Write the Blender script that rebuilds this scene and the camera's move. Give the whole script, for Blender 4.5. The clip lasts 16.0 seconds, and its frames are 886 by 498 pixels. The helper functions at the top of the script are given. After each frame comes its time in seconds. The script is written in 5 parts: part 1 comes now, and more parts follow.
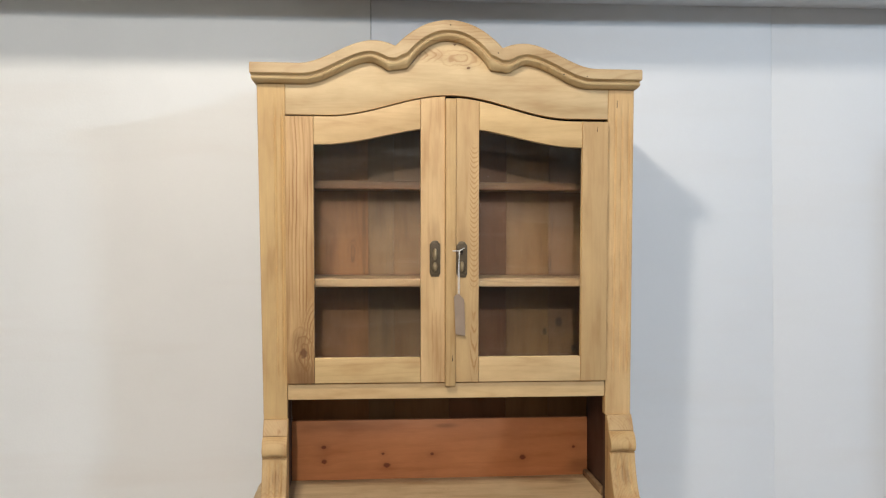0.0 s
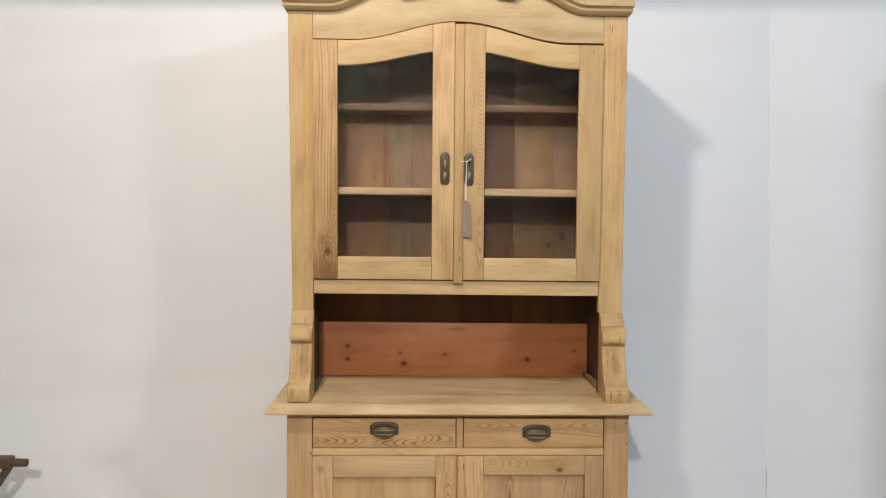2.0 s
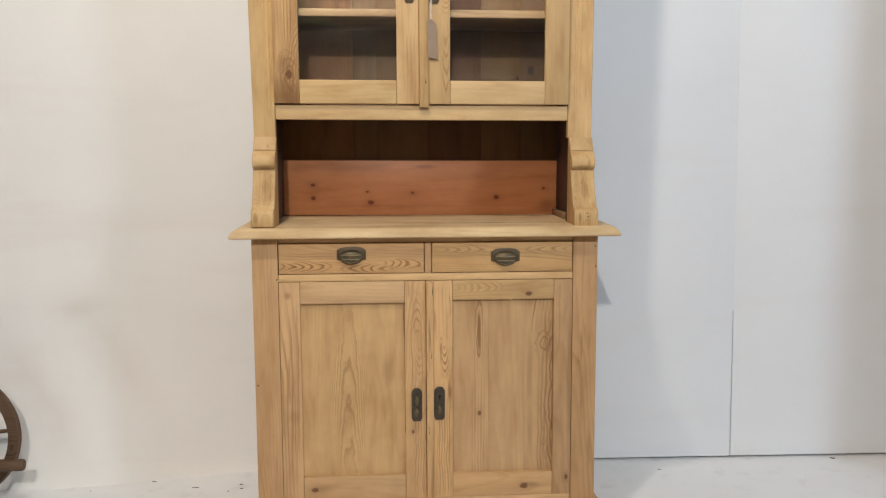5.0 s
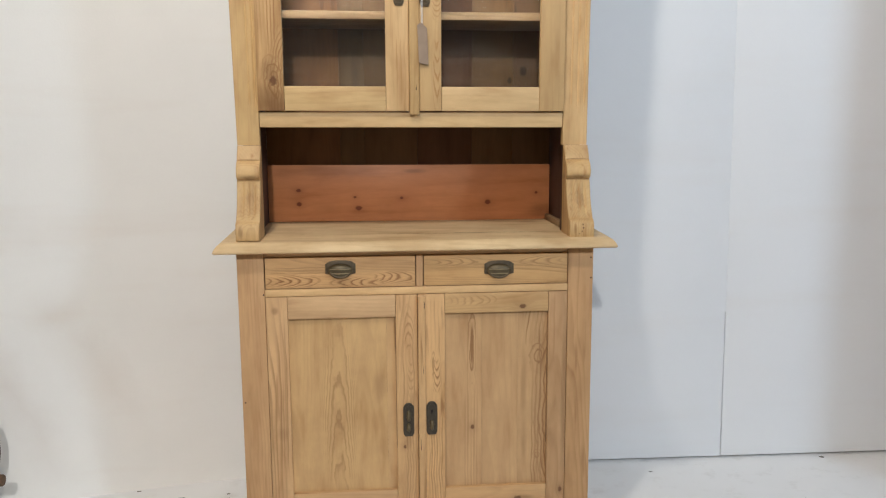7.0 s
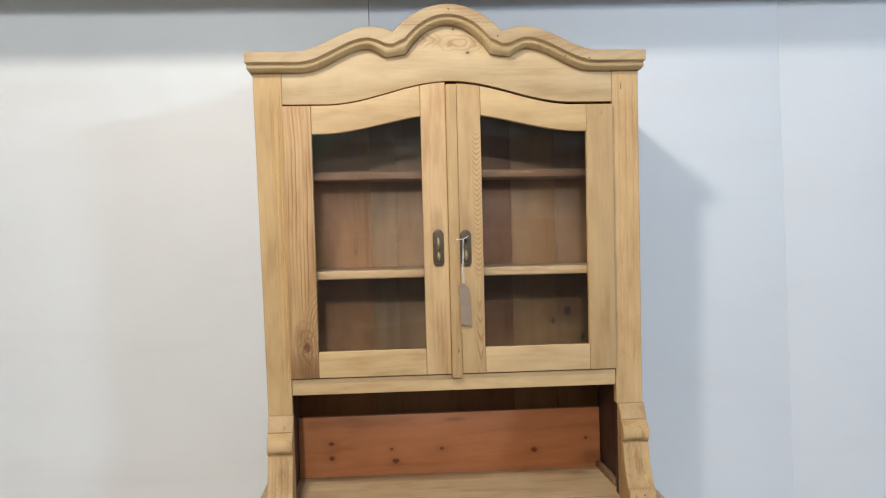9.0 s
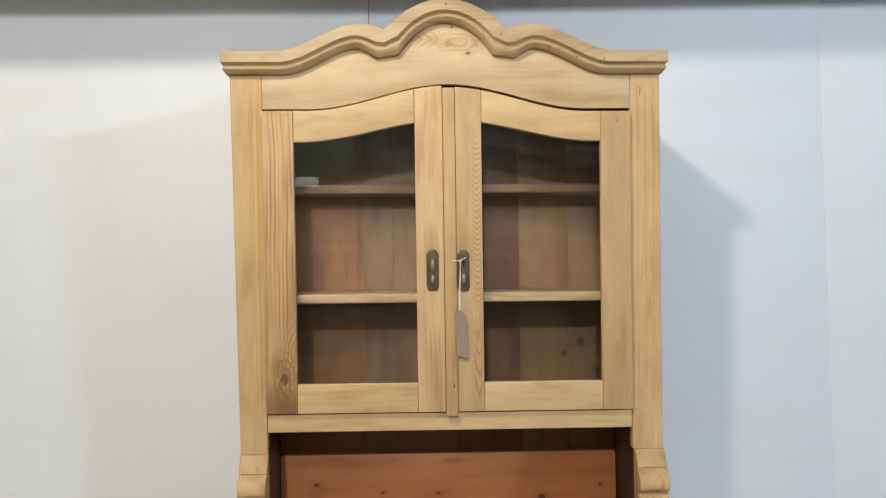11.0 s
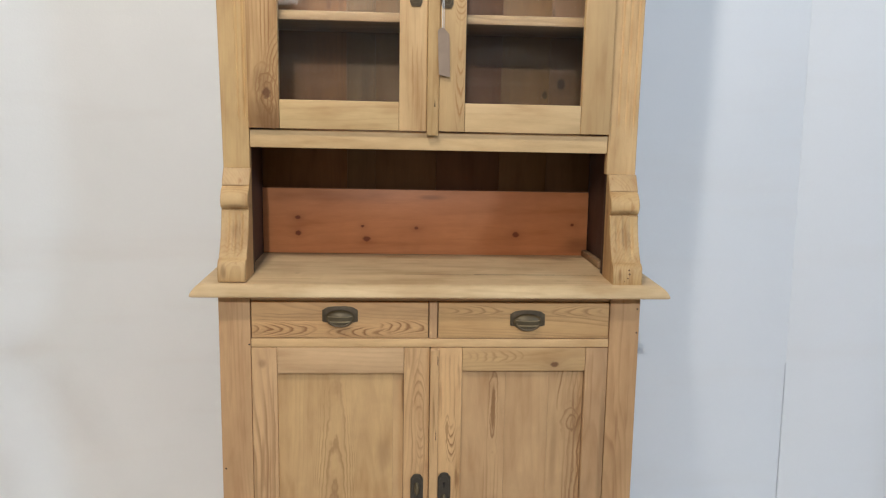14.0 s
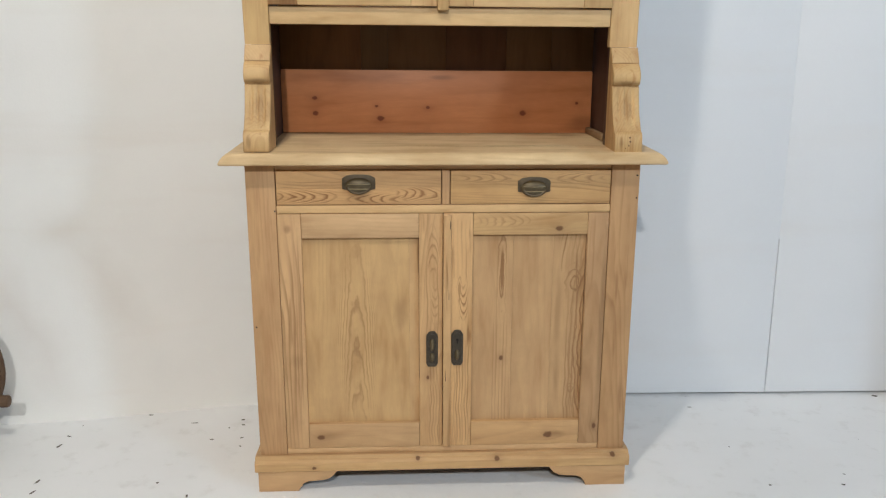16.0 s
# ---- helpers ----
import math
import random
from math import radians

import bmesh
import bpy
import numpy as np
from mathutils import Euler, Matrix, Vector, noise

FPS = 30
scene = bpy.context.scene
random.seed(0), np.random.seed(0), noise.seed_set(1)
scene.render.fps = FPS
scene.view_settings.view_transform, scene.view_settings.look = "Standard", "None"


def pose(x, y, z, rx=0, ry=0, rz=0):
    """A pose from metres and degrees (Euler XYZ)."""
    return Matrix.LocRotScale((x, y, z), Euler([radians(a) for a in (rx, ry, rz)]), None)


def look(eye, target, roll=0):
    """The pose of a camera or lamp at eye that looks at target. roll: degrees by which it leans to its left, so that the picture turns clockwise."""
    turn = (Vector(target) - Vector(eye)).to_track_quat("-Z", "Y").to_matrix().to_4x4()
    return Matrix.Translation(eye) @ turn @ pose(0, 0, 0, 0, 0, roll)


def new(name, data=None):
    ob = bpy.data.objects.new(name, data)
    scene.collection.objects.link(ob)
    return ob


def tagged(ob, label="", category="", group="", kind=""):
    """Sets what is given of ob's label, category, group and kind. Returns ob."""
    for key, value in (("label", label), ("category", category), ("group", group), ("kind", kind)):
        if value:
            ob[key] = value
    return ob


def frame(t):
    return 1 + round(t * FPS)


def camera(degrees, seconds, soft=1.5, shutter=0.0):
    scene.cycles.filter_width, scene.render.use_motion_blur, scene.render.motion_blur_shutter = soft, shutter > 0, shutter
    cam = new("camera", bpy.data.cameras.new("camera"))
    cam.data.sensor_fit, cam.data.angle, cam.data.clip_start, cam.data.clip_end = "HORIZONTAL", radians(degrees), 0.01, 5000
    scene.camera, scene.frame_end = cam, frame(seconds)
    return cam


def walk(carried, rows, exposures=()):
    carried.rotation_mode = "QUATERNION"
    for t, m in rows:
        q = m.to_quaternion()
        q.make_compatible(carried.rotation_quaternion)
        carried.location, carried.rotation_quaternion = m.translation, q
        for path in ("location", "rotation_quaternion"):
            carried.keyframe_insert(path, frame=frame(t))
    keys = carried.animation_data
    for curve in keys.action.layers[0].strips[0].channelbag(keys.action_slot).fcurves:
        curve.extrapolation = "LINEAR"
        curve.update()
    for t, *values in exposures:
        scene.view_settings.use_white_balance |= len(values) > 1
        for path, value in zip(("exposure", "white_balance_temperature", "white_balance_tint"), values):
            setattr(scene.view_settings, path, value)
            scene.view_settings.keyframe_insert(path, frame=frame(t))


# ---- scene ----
cam = camera(57.9, 16.0, soft=1.2)
PATH = [
    (0, (-0.185, -2.058, 1.595), (-0.022, -0.065, 1.571), -0.1),
    (0.5, (-0.169, -2.047, 1.564), (0.014, -0.055, 1.527), -0.0),
    (1, (-0.132, -2.138, 1.505), (-0.004, -0.143, 1.471), 0.6),
    (1.5, (-0.108, -2.249, 1.463), (-0.057, -0.25, 1.41), 0.3),
    (2, (-0.098, -2.305, 1.38), (-0.05, -0.306, 1.325), 0.4),
    (2.5, (-0.082, -2.305, 1.331), (0.018, -0.308, 1.285), 0.8),
    (3, (-0.081, -2.296, 1.29), (0.046, -0.3, 1.247), 0.7),
    (3.5, (-0.098, -2.298, 1.235), (0.054, -0.305, 1.163), 0.6),
    (4, (-0.091, -2.296, 1.179), (0.045, -0.304, 1.065), 0.5),
    (4.5, (-0.082, -2.291, 1.129), (0.04, -0.302, 0.966), 0.0),
    (4.7, (-0.081, -2.286, 1.101), (0.034, -0.298, 0.917), -0.2),
    (5.3, (-0.084, -2.272, 1.032), (0.036, -0.294, 0.792), -0.3),
    (5.8, (-0.092, -2.255, 0.994), (0.042, -0.284, 0.713), -0.3),
    (6.3, (-0.104, -2.237, 0.992), (0.050, -0.268, 0.682), -0.2),
    (6.8, (-0.116, -2.221, 1.086), (0.057, -0.251, 0.782), -0.2),
    (7, (-0.11, -2.197, 1.184), (0.057, -0.227, 0.884), -0.3),
    (7.5, (-0.118, -2.157, 1.357), (0.032, -0.175, 1.133), -0.7),
    (8, (-0.114, -2.135, 1.486), (-0.014, -0.144, 1.323), -0.8),
    (8.5, (-0.12, -2.087, 1.519), (-0.026, -0.09, 1.466), -1.1),
    (9, (-0.164, -2.019, 1.563), (-0.028, -0.024, 1.543), -1.6),
    (9.2, (-0.174, -2.0, 1.545), (-0.032, -0.004, 1.556), -1.8),
    (11.3, (-0.062, -1.784, 1.559), (-0.008, 0.215, 1.605), -0.8),
    (11.5, (-0.068, -1.773, 1.532), (-0.013, 0.226, 1.583), -0.8),
    (12, (-0.053, -1.775, 1.51), (0.001, 0.224, 1.475), -0.8),
    (12.5, (-0.055, -1.786, 1.453), (0.006, 0.209, 1.332), -0.7),
    (13, (-0.043, -1.803, 1.39), (0.023, 0.187, 1.196), -0.4),
    (13.5, (-0.04, -1.812, 1.314), (0.079, 0.17, 1.08), 0.5),
    (14, (-0.071, -1.854, 1.243), (0.036, 0.119, 0.937), 0.9),
    (14.5, (-0.089, -1.912, 1.193), (-0.01, 0.057, 0.848), 0.3),
    (15, (-0.084, -1.968, 1.169), (0.011, -0.01, 0.773), -0.3),
    (15.5, (-0.085, -1.994, 1.155), (0.014, -0.047, 0.708), -0.3),
    (16, (-0.093, -2.001, 1.131), (0.0, -0.063, 0.645), 0.2),
]
EXPOSURES = [(0.0, -0.025, 6240, 10), (2.0, 0.005, 6320, 11), (3.5, 0.065, 6400, 11), (4.5, 0.065, 6420, 11), (7.0, 0.065, 6150, 10), (8.0, 0.035, 5990, 9), (9.0, -0.005, 5920, 9), (11.5, -0.015, 6030, 9), (12.5, 0.025, 5930, 9), (13.5, 0.045, 5940, 10), (14.5, 0.065, 6000, 9), (16.0, 0.095, 6050, 8)]
walk(cam, [(t, look(eye, target, roll)) for t, eye, target, roll in PATH], EXPOSURES)

# ---- light and air ----
world = bpy.data.worlds.new("room_air")
scene.world = world
world.use_nodes = True
wbg = world.node_tree.nodes["Background"]
wbg.inputs[0].default_value = (0.80, 0.90, 1.0, 1)
wbg.inputs[1].default_value = 0.05


def lamp(name, kind, power, color, m, size=0.05, size_y=0.05):
    d = bpy.data.lights.new(name, kind)
    d.energy, d.color = power, color
    if kind == "AREA":
        d.shape, d.size, d.size_y = "RECTANGLE", size, size_y
    else:
        d.shadow_soft_size = size
    ob = new(name, d)
    ob.matrix_world = m
    return ob


WARM_POWER, FRONT_POWER, COOL_POWER = 83, 244, 60
lamp("warm_bulb", "POINT", WARM_POWER, (1.0, 0.91, 0.79), pose(-0.51, -1.37, 2.86), 0.075)
lamp("front_bulb", "POINT", FRONT_POWER, (1.0, 0.96, 0.91), pose(-0.35, -4.0, 2.85), 0.06)
lamp("cool_tube", "AREA", COOL_POWER, (0.62, 0.81, 1.0), look((3.6, -3.55, 2.71), (0.2, 0.3, 1.2)), 0.5, 0.06)


# ---- materials ----
def nodes_of(name):
    m = bpy.data.materials.new(name)
    m.use_nodes = True
    t = m.node_tree
    return m, t.nodes, t.links, t.nodes["Principled BSDF"]


def mth(n, l, op, a, b=None, clamp=False):
    x = n.new("ShaderNodeMath")
    x.operation, x.use_clamp = op, clamp
    for i, v in enumerate((a, b)):
        if v is None:
            continue
        if isinstance(v, (int, float)):
            x.inputs[i].default_value = v
        else:
            l.new(v, x.inputs[i])
    return x.outputs[0]


def vmth(n, l, op, a, b):
    x = n.new("ShaderNodeVectorMath")
    x.operation = op
    for i, v in enumerate((a, b)):
        if isinstance(v, tuple):
            x.inputs[i].default_value = v
        else:
            l.new(v, x.inputs[i])
    return x.outputs[0]


def noise_tex(n, l, vec, scale, detail=3.0, rough=0.55):
    x = n.new("ShaderNodeTexNoise")
    x.inputs["Scale"].default_value, x.inputs["Detail"].default_value, x.inputs["Roughness"].default_value = scale, detail, rough
    if vec is not None:
        l.new(vec, x.inputs["Vector"])
    return x


def ramp(n, l, fac, stops):
    x = n.new("ShaderNodeValToRGB")
    e = x.color_ramp.elements
    while len(e) < len(stops):
        e.new(0.5)
    for el, (p, c) in zip(e, stops):
        el.position, el.color = p, (*c, 1) if len(c) == 3 else c
    l.new(fac, x.inputs[0])
    return x.outputs[0]


def grey(v):
    return (v, v, v)


def mix(n, l, fac, a, b, kind="MIX"):
    x = n.new("ShaderNodeMix")
    x.data_type, x.blend_type = "RGBA", kind
    for i, v in ((0, fac), (6, a), (7, b)):
        if isinstance(v, (int, float)):
            x.inputs[i].default_value = v
        elif isinstance(v, tuple):
            x.inputs[i].default_value = (*v, 1)
        else:
            l.new(v, x.inputs[i])
    return x.outputs[2]


def bump(n, l, height, strength, distance, bsdf):
    x = n.new("ShaderNodeBump")
    x.inputs["Strength"].default_value, x.inputs["Distance"].default_value = strength, distance
    l.new(height, x.inputs["Height"])
    l.new(x.outputs[0], bsdf.inputs["Normal"])


def pine(name, axis="z", light=(0.70, 0.485, 0.245), dark=(0.40, 0.215, 0.085), ring=42.0, show=0.6, rough=0.55, knots=(), worn=0.5, warp=0.035, tilt=0.045, heart=None, vary=0.17, streaks=0.42, figures=(), knot=(0.13, 0.052, 0.020)):
    """Sanded pine. axis: the way of the grain. knots: (across, along, radius) in the board's own metres.
    figures: eyes, arches, ladders, wavy flows and blotches (stains and painted shade) at their own place in the board."""
    m, n, l, b = nodes_of(name)
    tc = n.new("ShaderNodeTexCoord")
    sep = n.new("ShaderNodeSeparateXYZ")
    l.new(tc.outputs["Object"], sep.inputs[0])
    X, Y, Z = sep.outputs
    across, depth, along = {"z": (X, Y, Z), "x": (Z, Y, X), "y": (X, Z, Y), "xy": (Y, Z, X)}[axis]
    info, geo = n.new("ShaderNodeObjectInfo"), n.new("ShaderNodeNewGeometry")
    ra = info.outputs["Random"]
    rb = geo.outputs["Random Per Island"]
    r1 = mth(n, l, "FRACT", mth(n, l, "ADD", mth(n, l, "MULTIPLY", ra, 7.31), mth(n, l, "MULTIPLY", rb, 3.17)))
    r2 = mth(n, l, "FRACT", mth(n, l, "ADD", mth(n, l, "MULTIPLY", ra, 23.7), mth(n, l, "MULTIPLY", rb, 11.9)))
    # the board in the log: rings round a heart that runs along the grain
    a2 = mth(n, l, "ADD", across, mth(n, l, "MULTIPLY", mth(n, l, "SUBTRACT", r1, 0.5), 0.16) if heart is None else -heart)
    d2 = mth(n, l, "ADD", mth(n, l, "ADD", depth, mth(n, l, "MULTIPLY", along, tilt)), mth(n, l, "ADD", mth(n, l, "MULTIPLY", r2, 0.09), 0.025))
    base = n.new("ShaderNodeCombineXYZ")
    l.new(a2, base.inputs[0]), l.new(d2, base.inputs[1]), l.new(mth(n, l, "ADD", mth(n, l, "MULTIPLY", along, 0.22), mth(n, l, "MULTIPLY", r1, 9.0)), base.inputs[2])
    wob = noise_tex(n, l, base.outputs[0], 9.0, 2.0)
    off = vmth(n, l, "MULTIPLY", vmth(n, l, "SUBTRACT", wob.outputs["Color"], (0.5, 0.5, 0.5)), (warp, warp, 0.0))
    p = vmth(n, l, "MULTIPLY", vmth(n, l, "ADD", base.outputs[0], off), (1.0, 1.0, 0.0))
    spot = None
    lobes = noise_tex(n, l, tc.outputs["Object"], 110.0, 3.0)
    for ka, kl, kr in knots:
        da, dl = mth(n, l, "SUBTRACT", across, ka), mth(n, l, "SUBTRACT", along, kl)
        dd = mth(n, l, "SQRT", mth(n, l, "ADD", mth(n, l, "MULTIPLY", da, da), mth(n, l, "MULTIPLY", mth(n, l, "MULTIPLY", dl, dl), 0.55)))
        dd = mth(n, l, "ADD", dd, mth(n, l, "MULTIPLY", mth(n, l, "SUBTRACT", lobes.outputs["Fac"], 0.5), kr * 0.9))
        core = mth(n, l, "SUBTRACT", 1.0, mth(n, l, "DIVIDE", dd, kr), True)
        halo = mth(n, l, "SUBTRACT", 1.0, mth(n, l, "DIVIDE", dd, kr * 4.5), True)
        halo = mth(n, l, "POWER", halo, 2.0)
        push = n.new("ShaderNodeCombineXYZ")
        l.new(mth(n, l, "MULTIPLY", halo, kr * 3.2), push.inputs[0])
        p = vmth(n, l, "ADD", p, push.outputs[0])
        core = mth(n, l, "ADD", mth(n, l, "MULTIPLY", core, 1.9, True), mth(n, l, "MULTIPLY", halo, 0.34), True)
        spot = core if spot is None else mth(n, l, "MAXIMUM", spot, core)
    wave = n.new("ShaderNodeTexWave")
    wave.wave_type, wave.rings_direction, wave.wave_profile = "RINGS", "Z", "SAW"
    wave.inputs["Scale"].default_value = ring
    wave.inputs["Distortion"].default_value, wave.inputs["Detail"].default_value, wave.inputs["Detail Scale"].default_value = 1.2, 2.0, 1.0
    l.new(p, wave.inputs["Vector"])
    late = ramp(n, l, wave.outputs["Fac"], ((0.42, grey(0)), (0.86, grey(1)), (1.0, grey(0.25))))
    # years that grew fat or lean, so that the bands come in groups
    length = n.new("ShaderNodeVectorMath")
    length.operation = "LENGTH"
    l.new(p, length.inputs[0])
    years = n.new("ShaderNodeTexNoise")
    years.noise_dimensions = "1D"
    years.inputs["Scale"].default_value, years.inputs["Detail"].default_value = ring * 1.15, 3.0
    l.new(mth(n, l, "ADD", length.outputs["Value"], mth(n, l, "MULTIPLY", r1, 5.0)), years.inputs["W"])
    group = ramp(n, l, years.outputs["Fac"], ((0.36, grey(0.08)), (0.56, grey(1))))
    late = mth(n, l, "MULTIPLY", late, group)
    # thin dark resin streaks
    sv = n.new("ShaderNodeCombineXYZ")
    l.new(mth(n, l, "MULTIPLY", a2, 75.0), sv.inputs[0]), l.new(mth(n, l, "MULTIPLY", d2, 75.0), sv.inputs[1]), l.new(mth(n, l, "ADD", mth(n, l, "MULTIPLY", along, 3.2), mth(n, l, "MULTIPLY", r2, 17.0)), sv.inputs[2])
    streak = ramp(n, l, noise_tex(n, l, sv.outputs[0], 1.0, 2.0).outputs["Fac"], ((0.60, grey(0)), (0.74, grey(1))))
    # patches where the figure is strong or nearly gone
    patch = noise_tex(n, l, base.outputs[0], 11.0, 2.0)
    zone = ramp(n, l, patch.outputs["Fac"], ((0.34, grey(0.22)), (0.58, grey(1))))
    lateness = mth(n, l, "MAXIMUM", mth(n, l, "MULTIPLY", mth(n, l, "MULTIPLY", late, zone), min(1.0, show * 1.9)), mth(n, l, "MULTIPLY", streak, streaks))
    blot = None
    if figures:
        shake = noise_tex(n, l, base.outputs[0], 34.0, 3.0).outputs["Fac"]
        shake = mth(n, l, "SUBTRACT", shake, 0.5)
        curl = mth(n, l, "SUBTRACT", noise_tex(n, l, tc.outputs["Object"], 34.0, 2.0, 0.5).outputs["Fac"], 0.5)

    def far(a0, l0, ra, rl):
        da = mth(n, l, "DIVIDE", mth(n, l, "SUBTRACT", across, a0), ra)
        dl = mth(n, l, "DIVIDE", mth(n, l, "SUBTRACT", along, l0), rl)
        return da, dl, mth(n, l, "SQRT", mth(n, l, "ADD", mth(n, l, "MULTIPLY", da, da), mth(n, l, "MULTIPLY", dl, dl)))

    def fade(v, a, b):
        x = n.new("ShaderNodeMapRange")
        x.interpolation_type = "SMOOTHSTEP"
        l.new(v, x.inputs[0])
        x.inputs[1].default_value, x.inputs[2].default_value, x.inputs[3].default_value, x.inputs[4].default_value = a, b, 1.0, 0.0
        return x.outputs[0]

    def bands(field):
        return ramp(n, l, mth(n, l, "FRACT", field), ((0.0, grey(0.30)), (0.14, grey(0)), (0.52, grey(0.08)), (0.84, grey(1)), (0.93, grey(0.9)), (1.0, grey(0.30))))
    for fig in figures:
        kind, a0, l0, ra, rl, power = fig[:6]
        da, dl, dist = far(a0, l0, ra, rl)
        if kind == "stain":
            d3 = mth(n, l, "ADD", dist, mth(n, l, "MULTIPLY", shake, 1.1))
            one = mth(n, l, "MULTIPLY", fade(d3, 0.15, 1.0), power)
            blot = one if blot is None else mth(n, l, "MAXIMUM", blot, one)
            continue
        if kind == "eye":
            core = mth(n, l, "ADD", dist, mth(n, l, "MULTIPLY", curl, 0.25))
            d3 = mth(n, l, "ADD", dist, mth(n, l, "ADD", mth(n, l, "MULTIPLY", curl, 1.9), mth(n, l, "MULTIPLY", dl, 0.3)))
            one = mth(n, l, "MULTIPLY", bands(mth(n, l, "ADD", d3, 5.1)), fade(mth(n, l, "ADD", dist, mth(n, l, "MULTIPLY", curl, 2.0)), 0.9, fig[6]))
            one = mth(n, l, "MAXIMUM", one, mth(n, l, "MULTIPLY", fade(core, 0.55, 1.0), fig[7]))
        elif kind == "hills":
            near = dist
            for gap, tall in fig[7]:
                near = mth(n, l, "MINIMUM", near, mth(n, l, "MULTIPLY", far(a0, l0 + gap, ra, rl)[2], tall))
            d3 = mth(n, l, "ADD", near, mth(n, l, "ADD", mth(n, l, "MULTIPLY", shake, 1.1), mth(n, l, "MULTIPLY", curl, 0.9)))
            soft = ramp(n, l, mth(n, l, "FRACT", d3), ((0.0, grey(0.15)), (0.16, grey(0)), (0.50, grey(0.30)), (0.76, grey(1)), (0.90, grey(0.85)), (1.0, grey(0.15))))
            one = mth(n, l, "MULTIPLY", soft, fade(d3, fig[6] * 0.5, fig[6]))
        elif kind == "ladder":
            field = mth(n, l, "ADD", mth(n, l, "SUBTRACT", mth(n, l, "DIVIDE", along, fig[6]), mth(n, l, "MULTIPLY", mth(n, l, "MULTIPLY", da, da), fig[7])), mth(n, l, "MULTIPLY", shake, 1.6))
            one = mth(n, l, "MULTIPLY", bands(field), mth(n, l, "MULTIPLY", fade(mth(n, l, "ABSOLUTE", da), 0.65, 1.1), fade(mth(n, l, "ABSOLUTE", dl), 0.8, 1.0)))
        elif kind == "arch":
            field = mth(n, l, "ADD", mth(n, l, "ADD", mth(n, l, "DIVIDE", along, fig[6]), mth(n, l, "MULTIPLY", mth(n, l, "MULTIPLY", da, da), fig[7])), mth(n, l, "ADD", mth(n, l, "MULTIPLY", shake, 1.9), mth(n, l, "MULTIPLY", curl, 0.9)))
            one = mth(n, l, "MULTIPLY", bands(field), fade(mth(n, l, "ADD", dist, mth(n, l, "MULTIPLY", curl, 0.8)), 0.40, 1.0))
        else:
            wavy = n.new("ShaderNodeCombineXYZ")
            l.new(mth(n, l, "MULTIPLY", along, fig[7]), wavy.inputs[0]), l.new(mth(n, l, "MULTIPLY", across, fig[7] * 0.7), wavy.inputs[1])
            roll = mth(n, l, "SUBTRACT", noise_tex(n, l, wavy.outputs[0], 1.0, 1.5).outputs["Fac"], 0.5)
            field = mth(n, l, "ADD", mth(n, l, "DIVIDE", across, fig[6]), mth(n, l, "ADD", mth(n, l, "MULTIPLY", roll, fig[8]), mth(n, l, "MULTIPLY", curl, 0.3)))
            patchy = n.new("ShaderNodeCombineXYZ")
            l.new(mth(n, l, "MULTIPLY", field, 0.9), patchy.inputs[0]), l.new(mth(n, l, "MULTIPLY", along, 2.5), patchy.inputs[1])
            strong = ramp(n, l, noise_tex(n, l, patchy.outputs[0], 1.0, 1.0).outputs["Fac"], ((0.36, grey(0.15)), (0.60, grey(1))))
            one = mth(n, l, "MULTIPLY", mth(n, l, "MULTIPLY", bands(field), strong), mth(n, l, "MULTIPLY", fade(mth(n, l, "ABSOLUTE", da), 0.6, 1.0), fade(mth(n, l, "ABSOLUTE", dl), 0.7, 1.0)))
        lateness = mth(n, l, "MAXIMUM", lateness, mth(n, l, "MULTIPLY", one, power))
    fine = n.new("ShaderNodeCombineXYZ")
    l.new(mth(n, l, "MULTIPLY", a2, 900.0), fine.inputs[0]), l.new(mth(n, l, "MULTIPLY", d2, 900.0), fine.inputs[1]), l.new(mth(n, l, "MULTIPLY", along, 22.0), fine.inputs[2])
    fib = noise_tex(n, l, fine.outputs[0], 1.0, 2.0)
    col = mix(n, l, lateness, light, dark)
    tone = mth(n, l, "ADD", 1.0 - 0.55 * vary, mth(n, l, "MULTIPLY", r2, vary))
    tcol = n.new("ShaderNodeCombineColor")
    l.new(tone, tcol.inputs[0]), l.new(tone, tcol.inputs[1]), l.new(mth(n, l, "MULTIPLY", tone, mth(n, l, "ADD", 0.94, mth(n, l, "MULTIPLY", r1, 0.12))), tcol.inputs[2])
    col = mix(n, l, 1.0, col, tcol.outputs[0], "MULTIPLY")
    col = mix(n, l, mth(n, l, "MULTIPLY", fib.outputs["Fac"], 0.34), col, tuple(min(a, c * 0.62) for a, c in zip((0.36, 0.21, 0.09), light)), "MIX")
    stain = noise_tex(n, l, tc.outputs["Object"], 7.0, 5.0, 0.62)
    smask = ramp(n, l, stain.outputs["Fac"], ((0.50, grey(0)), (0.72, grey(1))))
    # slow change of tone along the board
    sl = n.new("ShaderNodeCombineXYZ")
    l.new(mth(n, l, "MULTIPLY", across, 22.0), sl.inputs[0]), l.new(mth(n, l, "MULTIPLY", depth, 22.0), sl.inputs[1]), l.new(mth(n, l, "ADD", mth(n, l, "MULTIPLY", along, 4.5), mth(n, l, "MULTIPLY", r1, 31.0)), sl.inputs[2])
    slow = ramp(n, l, noise_tex(n, l, sl.outputs[0], 1.0, 3.0).outputs["Fac"], ((0.28, (0.80, 0.72, 0.63)), (0.46, (1.0, 0.985, 0.97)), (0.70, (1.15, 1.165, 1.17))))
    col = mix(n, l, 1.0, col, slow, "MULTIPLY")
